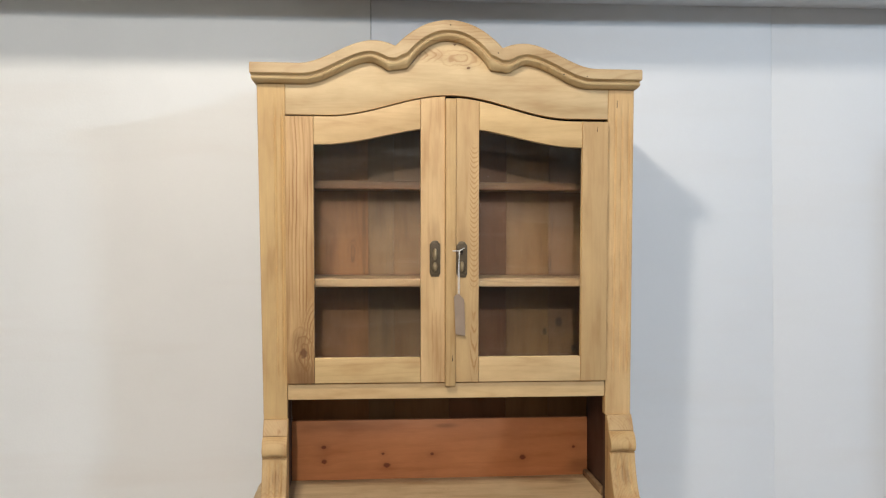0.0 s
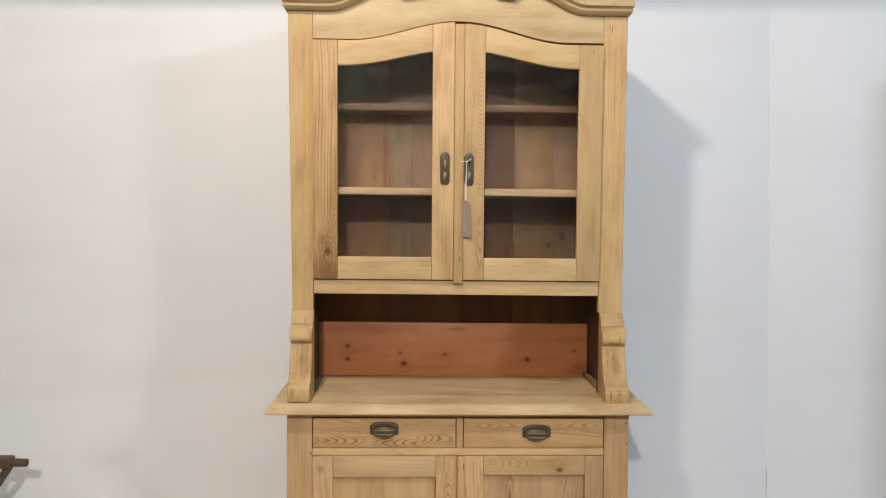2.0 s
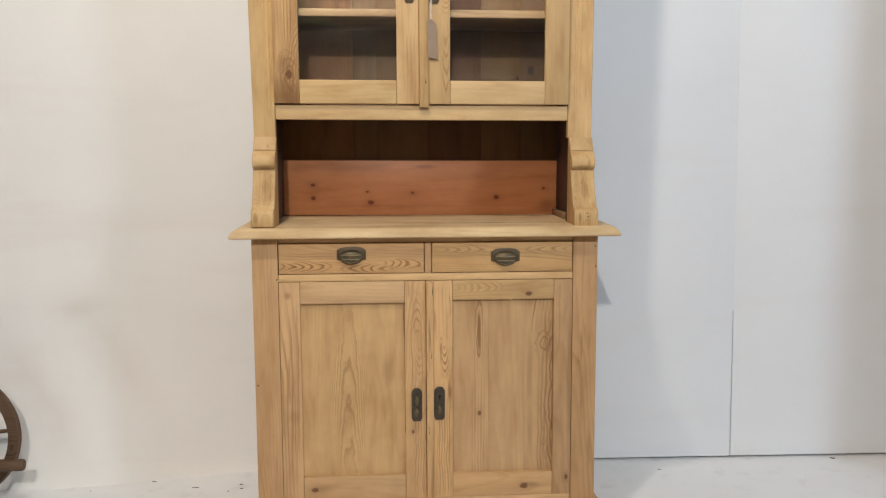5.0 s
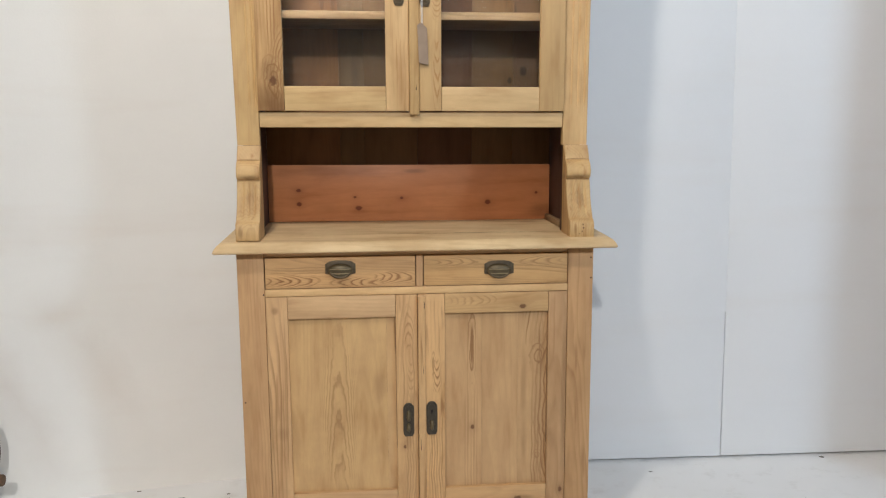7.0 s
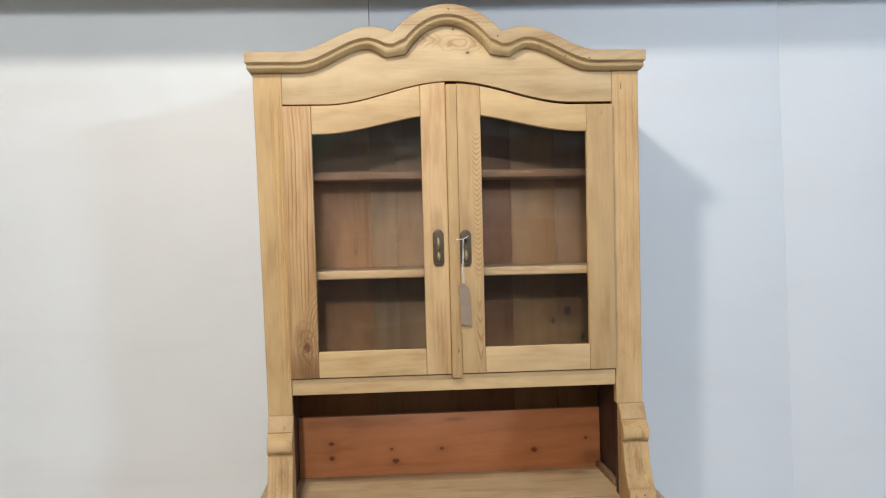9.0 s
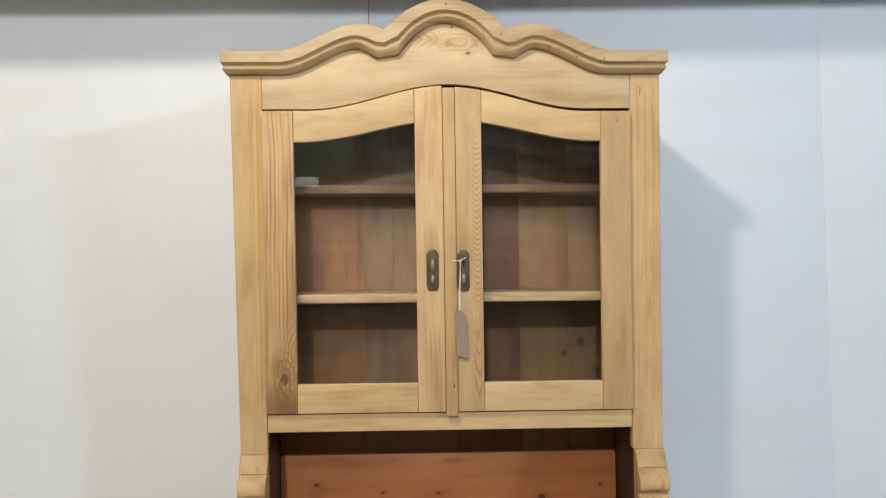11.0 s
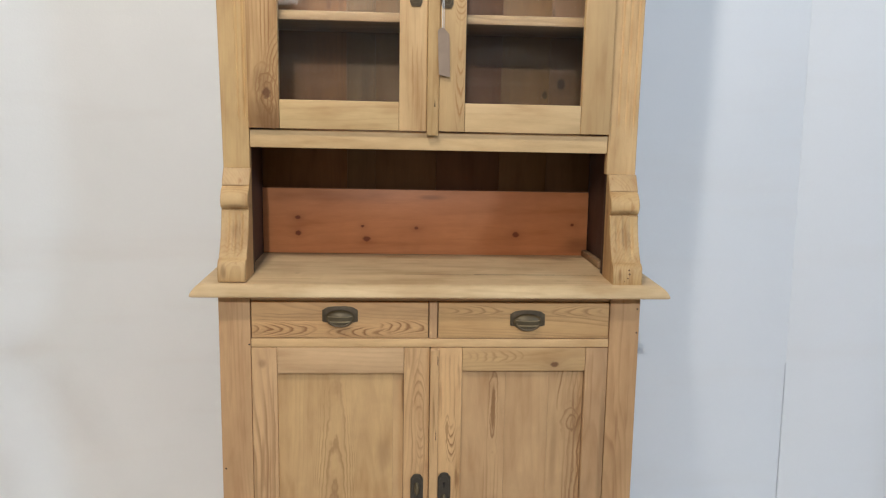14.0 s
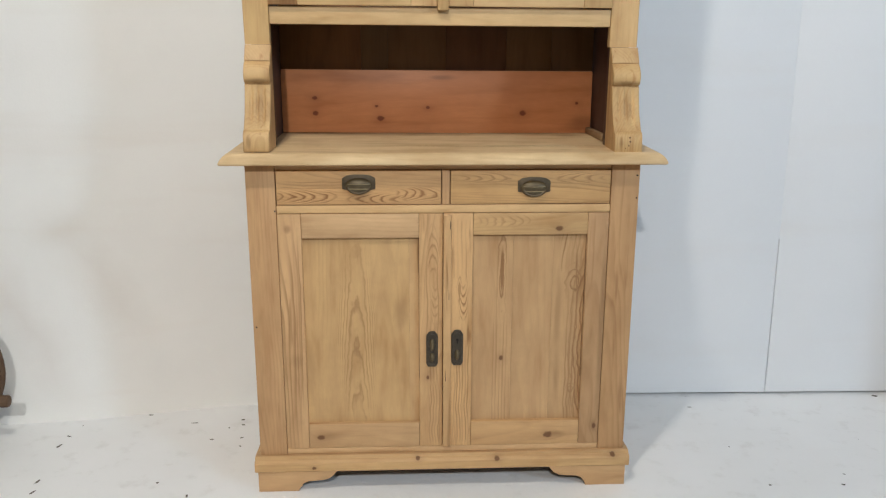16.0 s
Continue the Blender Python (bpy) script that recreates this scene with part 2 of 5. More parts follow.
    if blot is not None:
        col = mix(n, l, blot, col, tuple(min(a, c * 0.4) for a, c in zip((0.20, 0.095, 0.034), light)))
    col = mix(n, l, mth(n, l, "MULTIPLY", smask, 0.42 * worn), col, tuple(min(a, c * 0.72) for a, c in zip((0.42, 0.25, 0.115), light)))
    if spot is not None:
        col = mix(n, l, mth(n, l, "MULTIPLY", spot, 0.88), col, tuple(min(a, c * 0.3) for a, c in zip(knot, light)))
    l.new(col, b.inputs["Base Color"])
    l.new(mth(n, l, "ADD", rough - 0.06, mth(n, l, "MULTIPLY", stain.outputs["Fac"], 0.16)), b.inputs["Roughness"])
    b.inputs["Specular IOR Level"].default_value = 0.32
    bump(n, l, mth(n, l, "ADD", mth(n, l, "MULTIPLY", fib.outputs["Fac"], 0.5), mth(n, l, "MULTIPLY", lateness, 0.8)), 0.25, 0.0012, b)
    return m


UP = dict(light=(0.612, 0.406, 0.187), dark=(0.375, 0.170, 0.048))
PALE = dict(light=(0.575, 0.426, 0.226), dark=(0.345, 0.188, 0.070))
LOW = dict(light=(0.665, 0.411, 0.197), dark=(0.250, 0.112, 0.038))
pine_up_v = pine("pale_pine_upright", "z", vary=0.24, show=0.16, ring=40, streaks=0.30, **UP)
pine_up_h = pine("pale_pine_level", "x", vary=0.16, show=0.12, ring=30, streaks=0.16, light=(0.695, 0.482, 0.234), dark=(0.42, 0.212, 0.070))
pine_up_post = pine("pale_pine_post", "z", show=0.08, ring=44, worn=1.0, streaks=0.35, **UP)
pine_up_meet = pine("pale_pine_meeting_stile", "z", show=0.16, ring=40, streaks=0.40, figures=(("flow", 0.012, -0.28, 0.022, 0.12, 0.6, 0.011, 3.0, 3.0), ("stain", 0.004, -0.02, 0.024, 0.10, 0.35)), **UP)
pine_low_v = pine("pine_upright", "z", light=(0.606, 0.359, 0.168), dark=(0.31, 0.145, 0.055), show=0.2, ring=40, worn=1.1, vary=0.22)
pine_brown_v = pine("pine_brown_upright", "z", light=(0.505, 0.297, 0.135), dark=(0.27, 0.125, 0.048), show=0.3, ring=40, worn=1.2, vary=0.16, streaks=0.6)
pine_brown_knot = pine("pine_brown_knot_stile", "z", light=(0.475, 0.286, 0.137), dark=(0.27, 0.125, 0.048), show=0.25, ring=40, worn=1.2, vary=0.1, streaks=0.5, knots=((0.015, -0.262, 0.006),), figures=(("stain", 0.020, 0.0, 0.010, 0.34, 0.45), ("stain", 0.012, -0.262, 0.012, 0.03, 0.4)))
pine_low_h = pine("pine_level", "x", light=(0.692, 0.447, 0.221), dark=(0.36, 0.18, 0.065), show=0.10, ring=34, vary=0.18, streaks=0.2)
pine_low_y = pine("pine_deep", "y", show=0.5, **LOW)
pine_stile = pine("pine_streaky_upright", "z", vary=0.2, ring=34, show=0.4, worn=1.2, warp=0.05, streaks=0.6, figures=(("flow", 0.016, 0.05, 0.016, 0.26, 0.65, 0.010, 4.0, 2.4), ("stain", -0.006, 0.275, 0.012, 0.014, 0.55), ("stain", 0.005, -0.07, 0.025, 0.03, 0.28)), **LOW)
pine_strip = pine("pine_strip", "z", ring=34, show=0.5, worn=1.0, streaks=0.8, **LOW)
pine_knotty = pine("pine_knotty_stile", "z", light=(0.590, 0.372, 0.168), dark=(0.30, 0.140, 0.044), ring=34, show=0.5, worn=1.0, warp=0.05, heart=-0.04, streaks=0.5, knots=((0.008, -0.258, 0.011),),
                   figures=(("eye", 0.008, -0.256, 0.013, 0.030, 1.0, 3.4, 0.0), ("flow", -0.004, 0.12, 0.036, 0.34, 1.0, 0.0085, 2.2, 6.0), ("hills", 0.050, -0.262, 0.0085, 0.020, 0.9, 8.5, ((-0.06, 1.0), (0.045, 1.2))), ("stain", 0.006, -0.322, 0.060, 0.075, 0.85), ("stain", -0.004, -0.230, 0.030, 0.045, 0.45)))
pine_ladder = pine("pine_ladder_figure", "z", ring=40, show=0.14, streaks=0.3, figures=(("ladder", 0.0168, 0.06, 0.0125, 0.20, 0.72, 0.0125, 1.2), ("arch", 0.0168, -0.27, 0.013, 0.14, 0.8, 0.045, -1.6), ("stain", -0.010, 0.0, 0.022, 0.09, 0.45)), **UP)
pine_burl = pine("pine_wavy_stile", "z", ring=36, show=0.25, tilt=0.08, warp=0.06, worn=1.0, streaks=0.45, knots=((-0.008, -0.118, 0.0045),),
                 figures=(("arch", 0.004, 0.215, 0.020, 0.085, 0.6, 0.026, 2.8), ("arch", 0.010, 0.08, 0.016, 0.07, 0.45, 0.024, -2.6), ("flow", 0.006, 0.03, 0.024, 0.20, 0.6, 0.0085, 6.0, 3.6), ("flow", 0.008, -0.22, 0.022, 0.10, 0.6, 0.0075, 9.0, 3.0), ("stain", 0.0, -0.10, 0.014, 0.03, 0.3)), **LOW)
pine_swirl = pine("pine_swirl_stile", "z", ring=36, show=0.25, tilt=0.08, warp=0.05, worn=1.0, streaks=0.75,
                  figures=(("eye", 0.004, 0.118, 0.0040, 0.026, 0.7, 2.2, 0.9), ("arch", 0.014, 0.080, 0.016, 0.055, 0.95, 0.020, -2.8), ("flow", 0.010, -0.16, 0.026, 0.17, 0.8, 0.0075, 6.0, 3.4), ("flow", 0.010, 0.22, 0.026, 0.09, 0.6, 0.010, 3.0, 2.6), ("stain", 0.0, -0.07, 0.018, 0.035, 0.35)), **LOW)
pine_drawer = pine("pine_bold_level", "x", light=(0.651, 0.383, 0.169), dark=(0.240, 0.098, 0.032), ring=60, show=0.2, warp=0.04, tilt=0.06, heart=0.06, streaks=0.35,
                   figures=(("arch", -0.022, -0.120, 0.022, 0.105, 1.0, 0.026, 3.4), ("arch", -0.028, 0.040, 0.018, 0.090, 1.0, 0.030, -2.8), ("arch", -0.016, 0.150, 0.022, 0.075, 0.95, 0.024, 3.2), ("flow", 0.006, -0.10, 0.012, 0.10, 0.5, 0.008, 9.0, 2.4)))
pine_drawer_soft = pine("pine_soft_level", "x", light=(0.611, 0.366, 0.164), dark=(0.29, 0.140, 0.052), ring=60, show=0.3, warp=0.03, tilt=0.05, heart=0.06, streaks=0.5,
                        figures=(("arch", 0.022, -0.10, 0.017, 0.11, 0.75, 0.040, 2.6), ("arch", 0.020, 0.115, 0.018, 0.09, 0.8, 0.036, -2.8), ("flow", 0.008, 0.0, 0.010, 0.19, 0.4, 0.008, 7.0, 2.4)))
PANEL = dict(light=(0.616, 0.392, 0.186), dark=(0.275, 0.138, 0.050))
pine_panel = pine("pine_panel", "z", vary=0.16, ring=30, show=0.12, worn=1.0, streaks=0.12, **PANEL)
# the dark patch at the upper right paints the frame's shadow on the panel
pine_panel_edge = pine("pine_panel_edge", "z", vary=0.1, ring=30, show=0.12, worn=1.0, streaks=0.12, figures=(("stain", 0.013, 0.205, 0.009, 0.085, 1.0),), **PANEL)
pine_panel_arch = pine("pine_panel_arched", "z", vary=0.1, ring=30, show=0.08, worn=0.9, streaks=0.10,
                       figures=(("arch", 0.0, -0.02, 0.062, 0.30, 0.62, 0.125, 9.0), ("stain", 0.112, 0.05, 0.022, 0.06, 0.32), ("stain", -0.122, -0.10, 0.018, 0.10, 0.22)), **PANEL)
PANEL = dict(light=(0.540, 0.333, 0.157), dark=(0.240, 0.115, 0.043))
pine_panel_eye = pine("pine_panel_spindle", "z", vary=0.1, ring=36, show=0.10, worn=0.9, streaks=0.12, knots=((0.0285, -0.078, 0.006),),
                      figures=(("eye", 0.0265, 0.157, 0.0062, 0.070, 1.0, 2.6, 1.0), ("flow", 0.0265, -0.16, 0.028, 0.22, 0.55, 0.0085, 3.0, 1.2), ("flow", 0.016, 0.10, 0.010, 0.30, 0.4, 0.0075, 2.0, 0.8)), **PANEL)
pine_panel_mid = pine("pine_panel_brown", "z", vary=0.12, ring=30, show=0.12, worn=1.0, streaks=0.12, **PANEL)
pine_panel_burl = pine("pine_panel_burl", "z", vary=0.1, ring=36, show=0.10, worn=1.0, streaks=0.25,
                       figures=(("eye", 0.012, 0.126, 0.012, 0.022, 0.8, 2.9, 0.0), ("hills", 0.060, 0.045, 0.0105, 0.034, 0.9, 6.5, ((-0.10, 0.95), (-0.19, 1.1))), ("flow", 0.006, 0.215, 0.034, 0.07, 0.95, 0.011, 9.0, 3.4), ("flow", 0.014, -0.02, 0.024, 0.30, 0.75, 0.0095, 6.0, 3.6),
                                ("eye", 0.014, -0.165, 0.008, 0.010, 0.6, 2.4, 0.0), ("stain", -0.024, -0.13, 0.012, 0.10, 0.4), ("stain", -0.026, 0.06, 0.012, 0.14, 0.35)), **PANEL)
pine_rail_knot = pine("pine_rail_knot", "x", light=(0.581, 0.370, 0.175), dark=(0.31, 0.160, 0.060), ring=44, show=0.2, tilt=0.05, warp=0.05, streaks=0.4, knots=((-0.012, 0.072, 0.008),),
                      figures=(("arch", 0.008, -0.06, 0.020, 0.10, 0.6, 0.020, 1.5),))
pine_rail_low = pine("pine_rail_low", "x", light=(0.576, 0.357, 0.171), dark=(0.37, 0.21, 0.09), ring=30, show=0.2, worn=1.2, knots=((-0.004, -0.113, 0.008),), figures=(("stain", 0.0, -0.09, 0.022, 0.06, 0.30),))
pine_rail_low_b = pine("pine_rail_low_knot", "x", light=(0.591, 0.359, 0.169), dark=(0.37, 0.21, 0.09), ring=30, show=0.2, worn=1.2, knots=((-0.007, 0.062, 0.010),), figures=(("stain", -0.005, 0.085, 0.012, 0.035, 0.45),))
pine_plinth = pine("pine_plinth", "x", light=(0.596, 0.374, 0.173), dark=(0.42, 0.23, 0.095), ring=24, show=0.25, knots=((0.012, -0.068, 0.005), (0.008, 0.140, 0.006), (-0.008, -0.338, 0.005), (0.012, 0.447, 0.006)))
# the first figure darkens the back strip along the whole width
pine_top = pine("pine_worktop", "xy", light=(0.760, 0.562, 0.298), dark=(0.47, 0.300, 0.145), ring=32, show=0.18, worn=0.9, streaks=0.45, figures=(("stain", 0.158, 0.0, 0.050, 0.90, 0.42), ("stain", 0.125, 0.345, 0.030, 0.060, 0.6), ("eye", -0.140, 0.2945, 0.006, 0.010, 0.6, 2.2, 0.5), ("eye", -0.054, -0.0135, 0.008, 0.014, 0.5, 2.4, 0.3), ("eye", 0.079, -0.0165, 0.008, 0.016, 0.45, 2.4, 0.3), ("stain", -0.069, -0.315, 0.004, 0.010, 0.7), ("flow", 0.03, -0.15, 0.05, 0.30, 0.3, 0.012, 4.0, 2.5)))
pine_crown = pine("pine_crown", "x", show=0.22, ring=50, tilt=0.10, streaks=0.25, figures=(("flow", 0.055, 0.0, 0.04, 0.16, 0.7, 0.0085, 10.0, 3.0),), **PALE)
pine_fascia = pine("pine_fascia", "x", show=0.06, ring=38, tilt=0.03, streaks=0.10, vary=0.04, knots=((0.028, 0.049, 0.0042), (0.086, 0.014, 0.0035)),
                   figures=(("eye", 0.054, 0.032, 0.0105, 0.026, 0.55, 3.6, 0.0), ("arch", 0.060, -0.050, 0.024, 0.065, 0.6, 0.019, 1.7), ("arch", 0.058, 0.105, 0.018, 0.05, 0.5, 0.018, -1.6)), light=(0.618, 0.462, 0.246), dark=(0.330, 0.150, 0.050))
pine_feet = pine("pine_feet", "x", light=(0.575, 0.350, 0.165), dark=(0.42, 0.23, 0.095), show=0.2, ring=20)
# inner boards and sides: part of the cabinet's shade is in these colours
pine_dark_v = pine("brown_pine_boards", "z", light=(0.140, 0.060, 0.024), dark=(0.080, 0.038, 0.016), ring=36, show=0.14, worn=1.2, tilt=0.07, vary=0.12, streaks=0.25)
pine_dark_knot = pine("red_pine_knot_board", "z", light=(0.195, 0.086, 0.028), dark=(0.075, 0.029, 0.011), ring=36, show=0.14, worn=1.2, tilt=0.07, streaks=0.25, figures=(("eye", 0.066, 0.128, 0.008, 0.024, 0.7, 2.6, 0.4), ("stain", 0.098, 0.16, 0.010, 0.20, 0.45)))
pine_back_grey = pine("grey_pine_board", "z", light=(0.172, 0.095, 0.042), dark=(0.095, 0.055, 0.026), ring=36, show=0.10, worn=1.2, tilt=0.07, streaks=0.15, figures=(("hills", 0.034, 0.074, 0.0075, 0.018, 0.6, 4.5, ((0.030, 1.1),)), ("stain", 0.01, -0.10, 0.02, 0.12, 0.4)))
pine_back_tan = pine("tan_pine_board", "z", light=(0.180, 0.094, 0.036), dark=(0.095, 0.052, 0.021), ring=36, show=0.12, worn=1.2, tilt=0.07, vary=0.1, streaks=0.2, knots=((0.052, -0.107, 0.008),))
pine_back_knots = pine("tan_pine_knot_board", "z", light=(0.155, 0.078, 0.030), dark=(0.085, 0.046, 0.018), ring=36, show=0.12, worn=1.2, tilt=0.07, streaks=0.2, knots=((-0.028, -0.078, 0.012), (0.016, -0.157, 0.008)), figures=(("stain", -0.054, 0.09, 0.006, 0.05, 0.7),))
# darker copy of the shelf wood that paints the top compartment's shade
pine_shade_top = pine("shaded_pine_top_shelf", "x", light=(0.20, 0.104, 0.048), dark=(0.11, 0.05, 0.022), ring=40, show=0.3, worn=1.0)
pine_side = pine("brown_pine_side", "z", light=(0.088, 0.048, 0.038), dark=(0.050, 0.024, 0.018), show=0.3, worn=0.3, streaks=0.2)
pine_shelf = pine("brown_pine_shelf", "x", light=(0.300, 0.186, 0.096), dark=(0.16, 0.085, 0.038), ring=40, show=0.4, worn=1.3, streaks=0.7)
# the second figure darkens a long band along the upper left
pine_orange = pine("orange_pine", "x", light=(0.49, 0.185, 0.070), dark=(0.36, 0.125, 0.045), ring=18, show=0.2, worn=0.7, rough=0.42, streaks=0.3,
                   figures=(("stain", 0.066, 0.010, 0.010, 0.060, 0.6), ("stain", 0.068, -0.27, 0.026, 0.24, 0.30), ("stain", -0.04, -0.25, 0.03, 0.08, 0.2), ("stain", -0.055, 0.40, 0.03, 0.06, 0.5)),
                   knot=(0.120, 0.022, 0.009), knots=((0.011, -0.340, 0.0065), (-0.031, -0.340, 0.0075), (-0.011, -0.170, 0.0045), (-0.045, -0.160, 0.0085),
                          (-0.015, -0.028, 0.0050), (-0.031, 0.238, 0.0085), (-0.003, 0.39, 0.0045)))
pine_bracket = pine("pine_bracket", "z", show=0.25, ring=60, worn=1.3, streaks=0.7, figures=(("stain", 0.0, 0.0385, 0.045, 0.009, 0.55), ("stain", 0.004, -0.020, 0.016, 0.050, 0.42), ("stain", -0.018, -0.100, 0.008, 0.022, 0.5), ("stain", 0.0, 0.086, 0.040, 0.003, 0.4)), **UP)
wood_old = pine("old_dark_wood", "x", light=(0.13, 0.075, 0.042), dark=(0.06, 0.032, 0.018), show=0.6, worn=1.0, rough=0.6)


def plain(name, color, rough=0.5, metal=0.0, spec=0.5, var=0.25, scale=30.0, relief=0.0):
    m, n, l, b = nodes_of(name)
    tc = n.new("ShaderNodeTexCoord")
    t = noise_tex(n, l, tc.outputs["Object"], scale, 4.0)
    lo, hi = tuple(c * (1 - var) for c in color), tuple(min(1, c * (1 + var)) for c in color)
    l.new(mix(n, l, ramp(n, l, t.outputs["Fac"], ((0.3, grey(0)), (0.7, grey(1)))), lo, hi), b.inputs["Base Color"])
    b.inputs["Roughness"].default_value, b.inputs["Metallic"].default_value, b.inputs["Specular IOR Level"].default_value = rough, metal, spec
    if relief:
        bump(n, l, t.outputs["Fac"], 0.5, relief, b)
    return m


def brass(name, low, high, metal):
    m, n, l, b = nodes_of(name)
    tc, geo = n.new("ShaderNodeTexCoord"), n.new("ShaderNodeNewGeometry")
    t = noise_tex(n, l, tc.outputs["Object"], 90.0, 5.0)
    worn = ramp(n, l, geo.outputs["Pointiness"], ((0.50, grey(0)), (0.58, grey(1))))
    f = mth(n, l, "MULTIPLY", mth(n, l, "ADD", worn, 0.25), t.outputs["Fac"], True)
    l.new(mix(n, l, f, low, high), b.inputs["Base Color"])
    b.inputs["Metallic"].default_value = metal
    l.new(mth(n, l, "ADD", 0.34, mth(n, l, "MULTIPLY", t.outputs["Fac"], 0.28)), b.inputs["Roughness"])
    bump(n, l, t.outputs["Fac"], 0.35, 0.0008, b)
    return m


brass_m = brass("aged_brass", (0.050, 0.034, 0.020), (0.20, 0.145, 0.08), 0.45)
brass_dark = brass("blackened_brass", (0.030, 0.024, 0.018), (0.13, 0.10, 0.065), 0.4)
brass_hood = brass("rubbed_brass", (0.085, 0.062, 0.032), (0.22, 0.165, 0.085), 0.45)
# paler brass that paints highlights on hood ridges and upper bosses
brass_glint = brass("glint_brass", (0.24, 0.18, 0.10), (0.46, 0.36, 0.21), 0.6)
dark_gap = plain("dark_gap", (0.012, 0.009, 0.007), 0.9, var=0.2)
iron = plain("dark_iron", (0.10, 0.08, 0.06), 0.5, 0.6)
paper = plain("grey_card", (0.300, 0.215, 0.150), 0.8, var=0.10)
string_m = plain("white_string", (0.80, 0.78, 0.74), 0.9, var=0.08)
dirt_shade_m = plain("dirt_and_edge_shade", (0.17, 0.088, 0.036), 0.7, var=0.65, scale=14)
chip_m = plain("bare_concrete", (0.15, 0.13, 0.11), 0.9, var=0.5, scale=60)


def glass_old():
    m, n, l, b = nodes_of("old_glass")
    tc = n.new("ShaderNodeTexCoord")
    t = noise_tex(n, l, tc.outputs["Object"], 6.0, 2.0)
    b.inputs["Base Color"].default_value = (0.94, 0.97, 0.95, 1)
    b.inputs["Transmission Weight"].default_value, b.inputs["IOR"].default_value = 1.0, 1.46
    s = noise_tex(n, l, tc.outputs["Object"], 25.0, 5.0)
    l.new(mth(n, l, "MULTIPLY", ramp(n, l, s.outputs["Fac"], ((0.5, grey(0)), (0.8, grey(1)))), 0.05), b.inputs["Roughness"])
    bump(n, l, t.outputs["Fac"], 0.05, 0.004, b)
    # a thin pale film paints smudges and reflected haze into the glass
    haze, both = n.new("ShaderNodeBsdfDiffuse"), n.new("ShaderNodeMixShader")
    haze.inputs[0].default_value = (0.50, 0.49, 0.47, 1)
    veil = noise_tex(n, l, tc.outputs["Object"], 8.0, 5.0, 0.62)
    l.new(mth(n, l, "MULTIPLY", ramp(n, l, veil.outputs["Fac"], ((0.52, grey(0)), (0.78, grey(1)))), 0.005), both.inputs[0])
    haze_map = n.new("ShaderNodeMapping")
    haze_map.inputs["Scale"].default_value = (1.0, 1.0, 1.9)
    l.new(tc.outputs["Object"], haze_map.inputs["Vector"])
    place = n.new("ShaderNodeSeparateXYZ")
    l.new(tc.outputs["Object"], place.inputs[0])
    # the painted haze is stronger towards the top of the pane
    upper = mth(n, l, "MULTIPLY", mth(n, l, "SUBTRACT", place.outputs[2], 0.14), 11.0, True)
    top_haze = mth(n, l, "MULTIPLY", ramp(n, l, noise_tex(n, l, haze_map.outputs[0], 13.0, 6.0, 0.7).outputs["Fac"], ((0.52, grey(0)), (0.70, grey(1)))), mth(n, l, "MULTIPLY", upper, 0.034))
    l.new(mth(n, l, "ADD", both.inputs[0].links[0].from_socket, top_haze), both.inputs[0])
    l.new(b.outputs[0], both.inputs[1]), l.new(haze.outputs[0], both.inputs[2])
    l.new(both.outputs[0], n["Material Output"].inputs[0])
    return m


glass_m = glass_old()


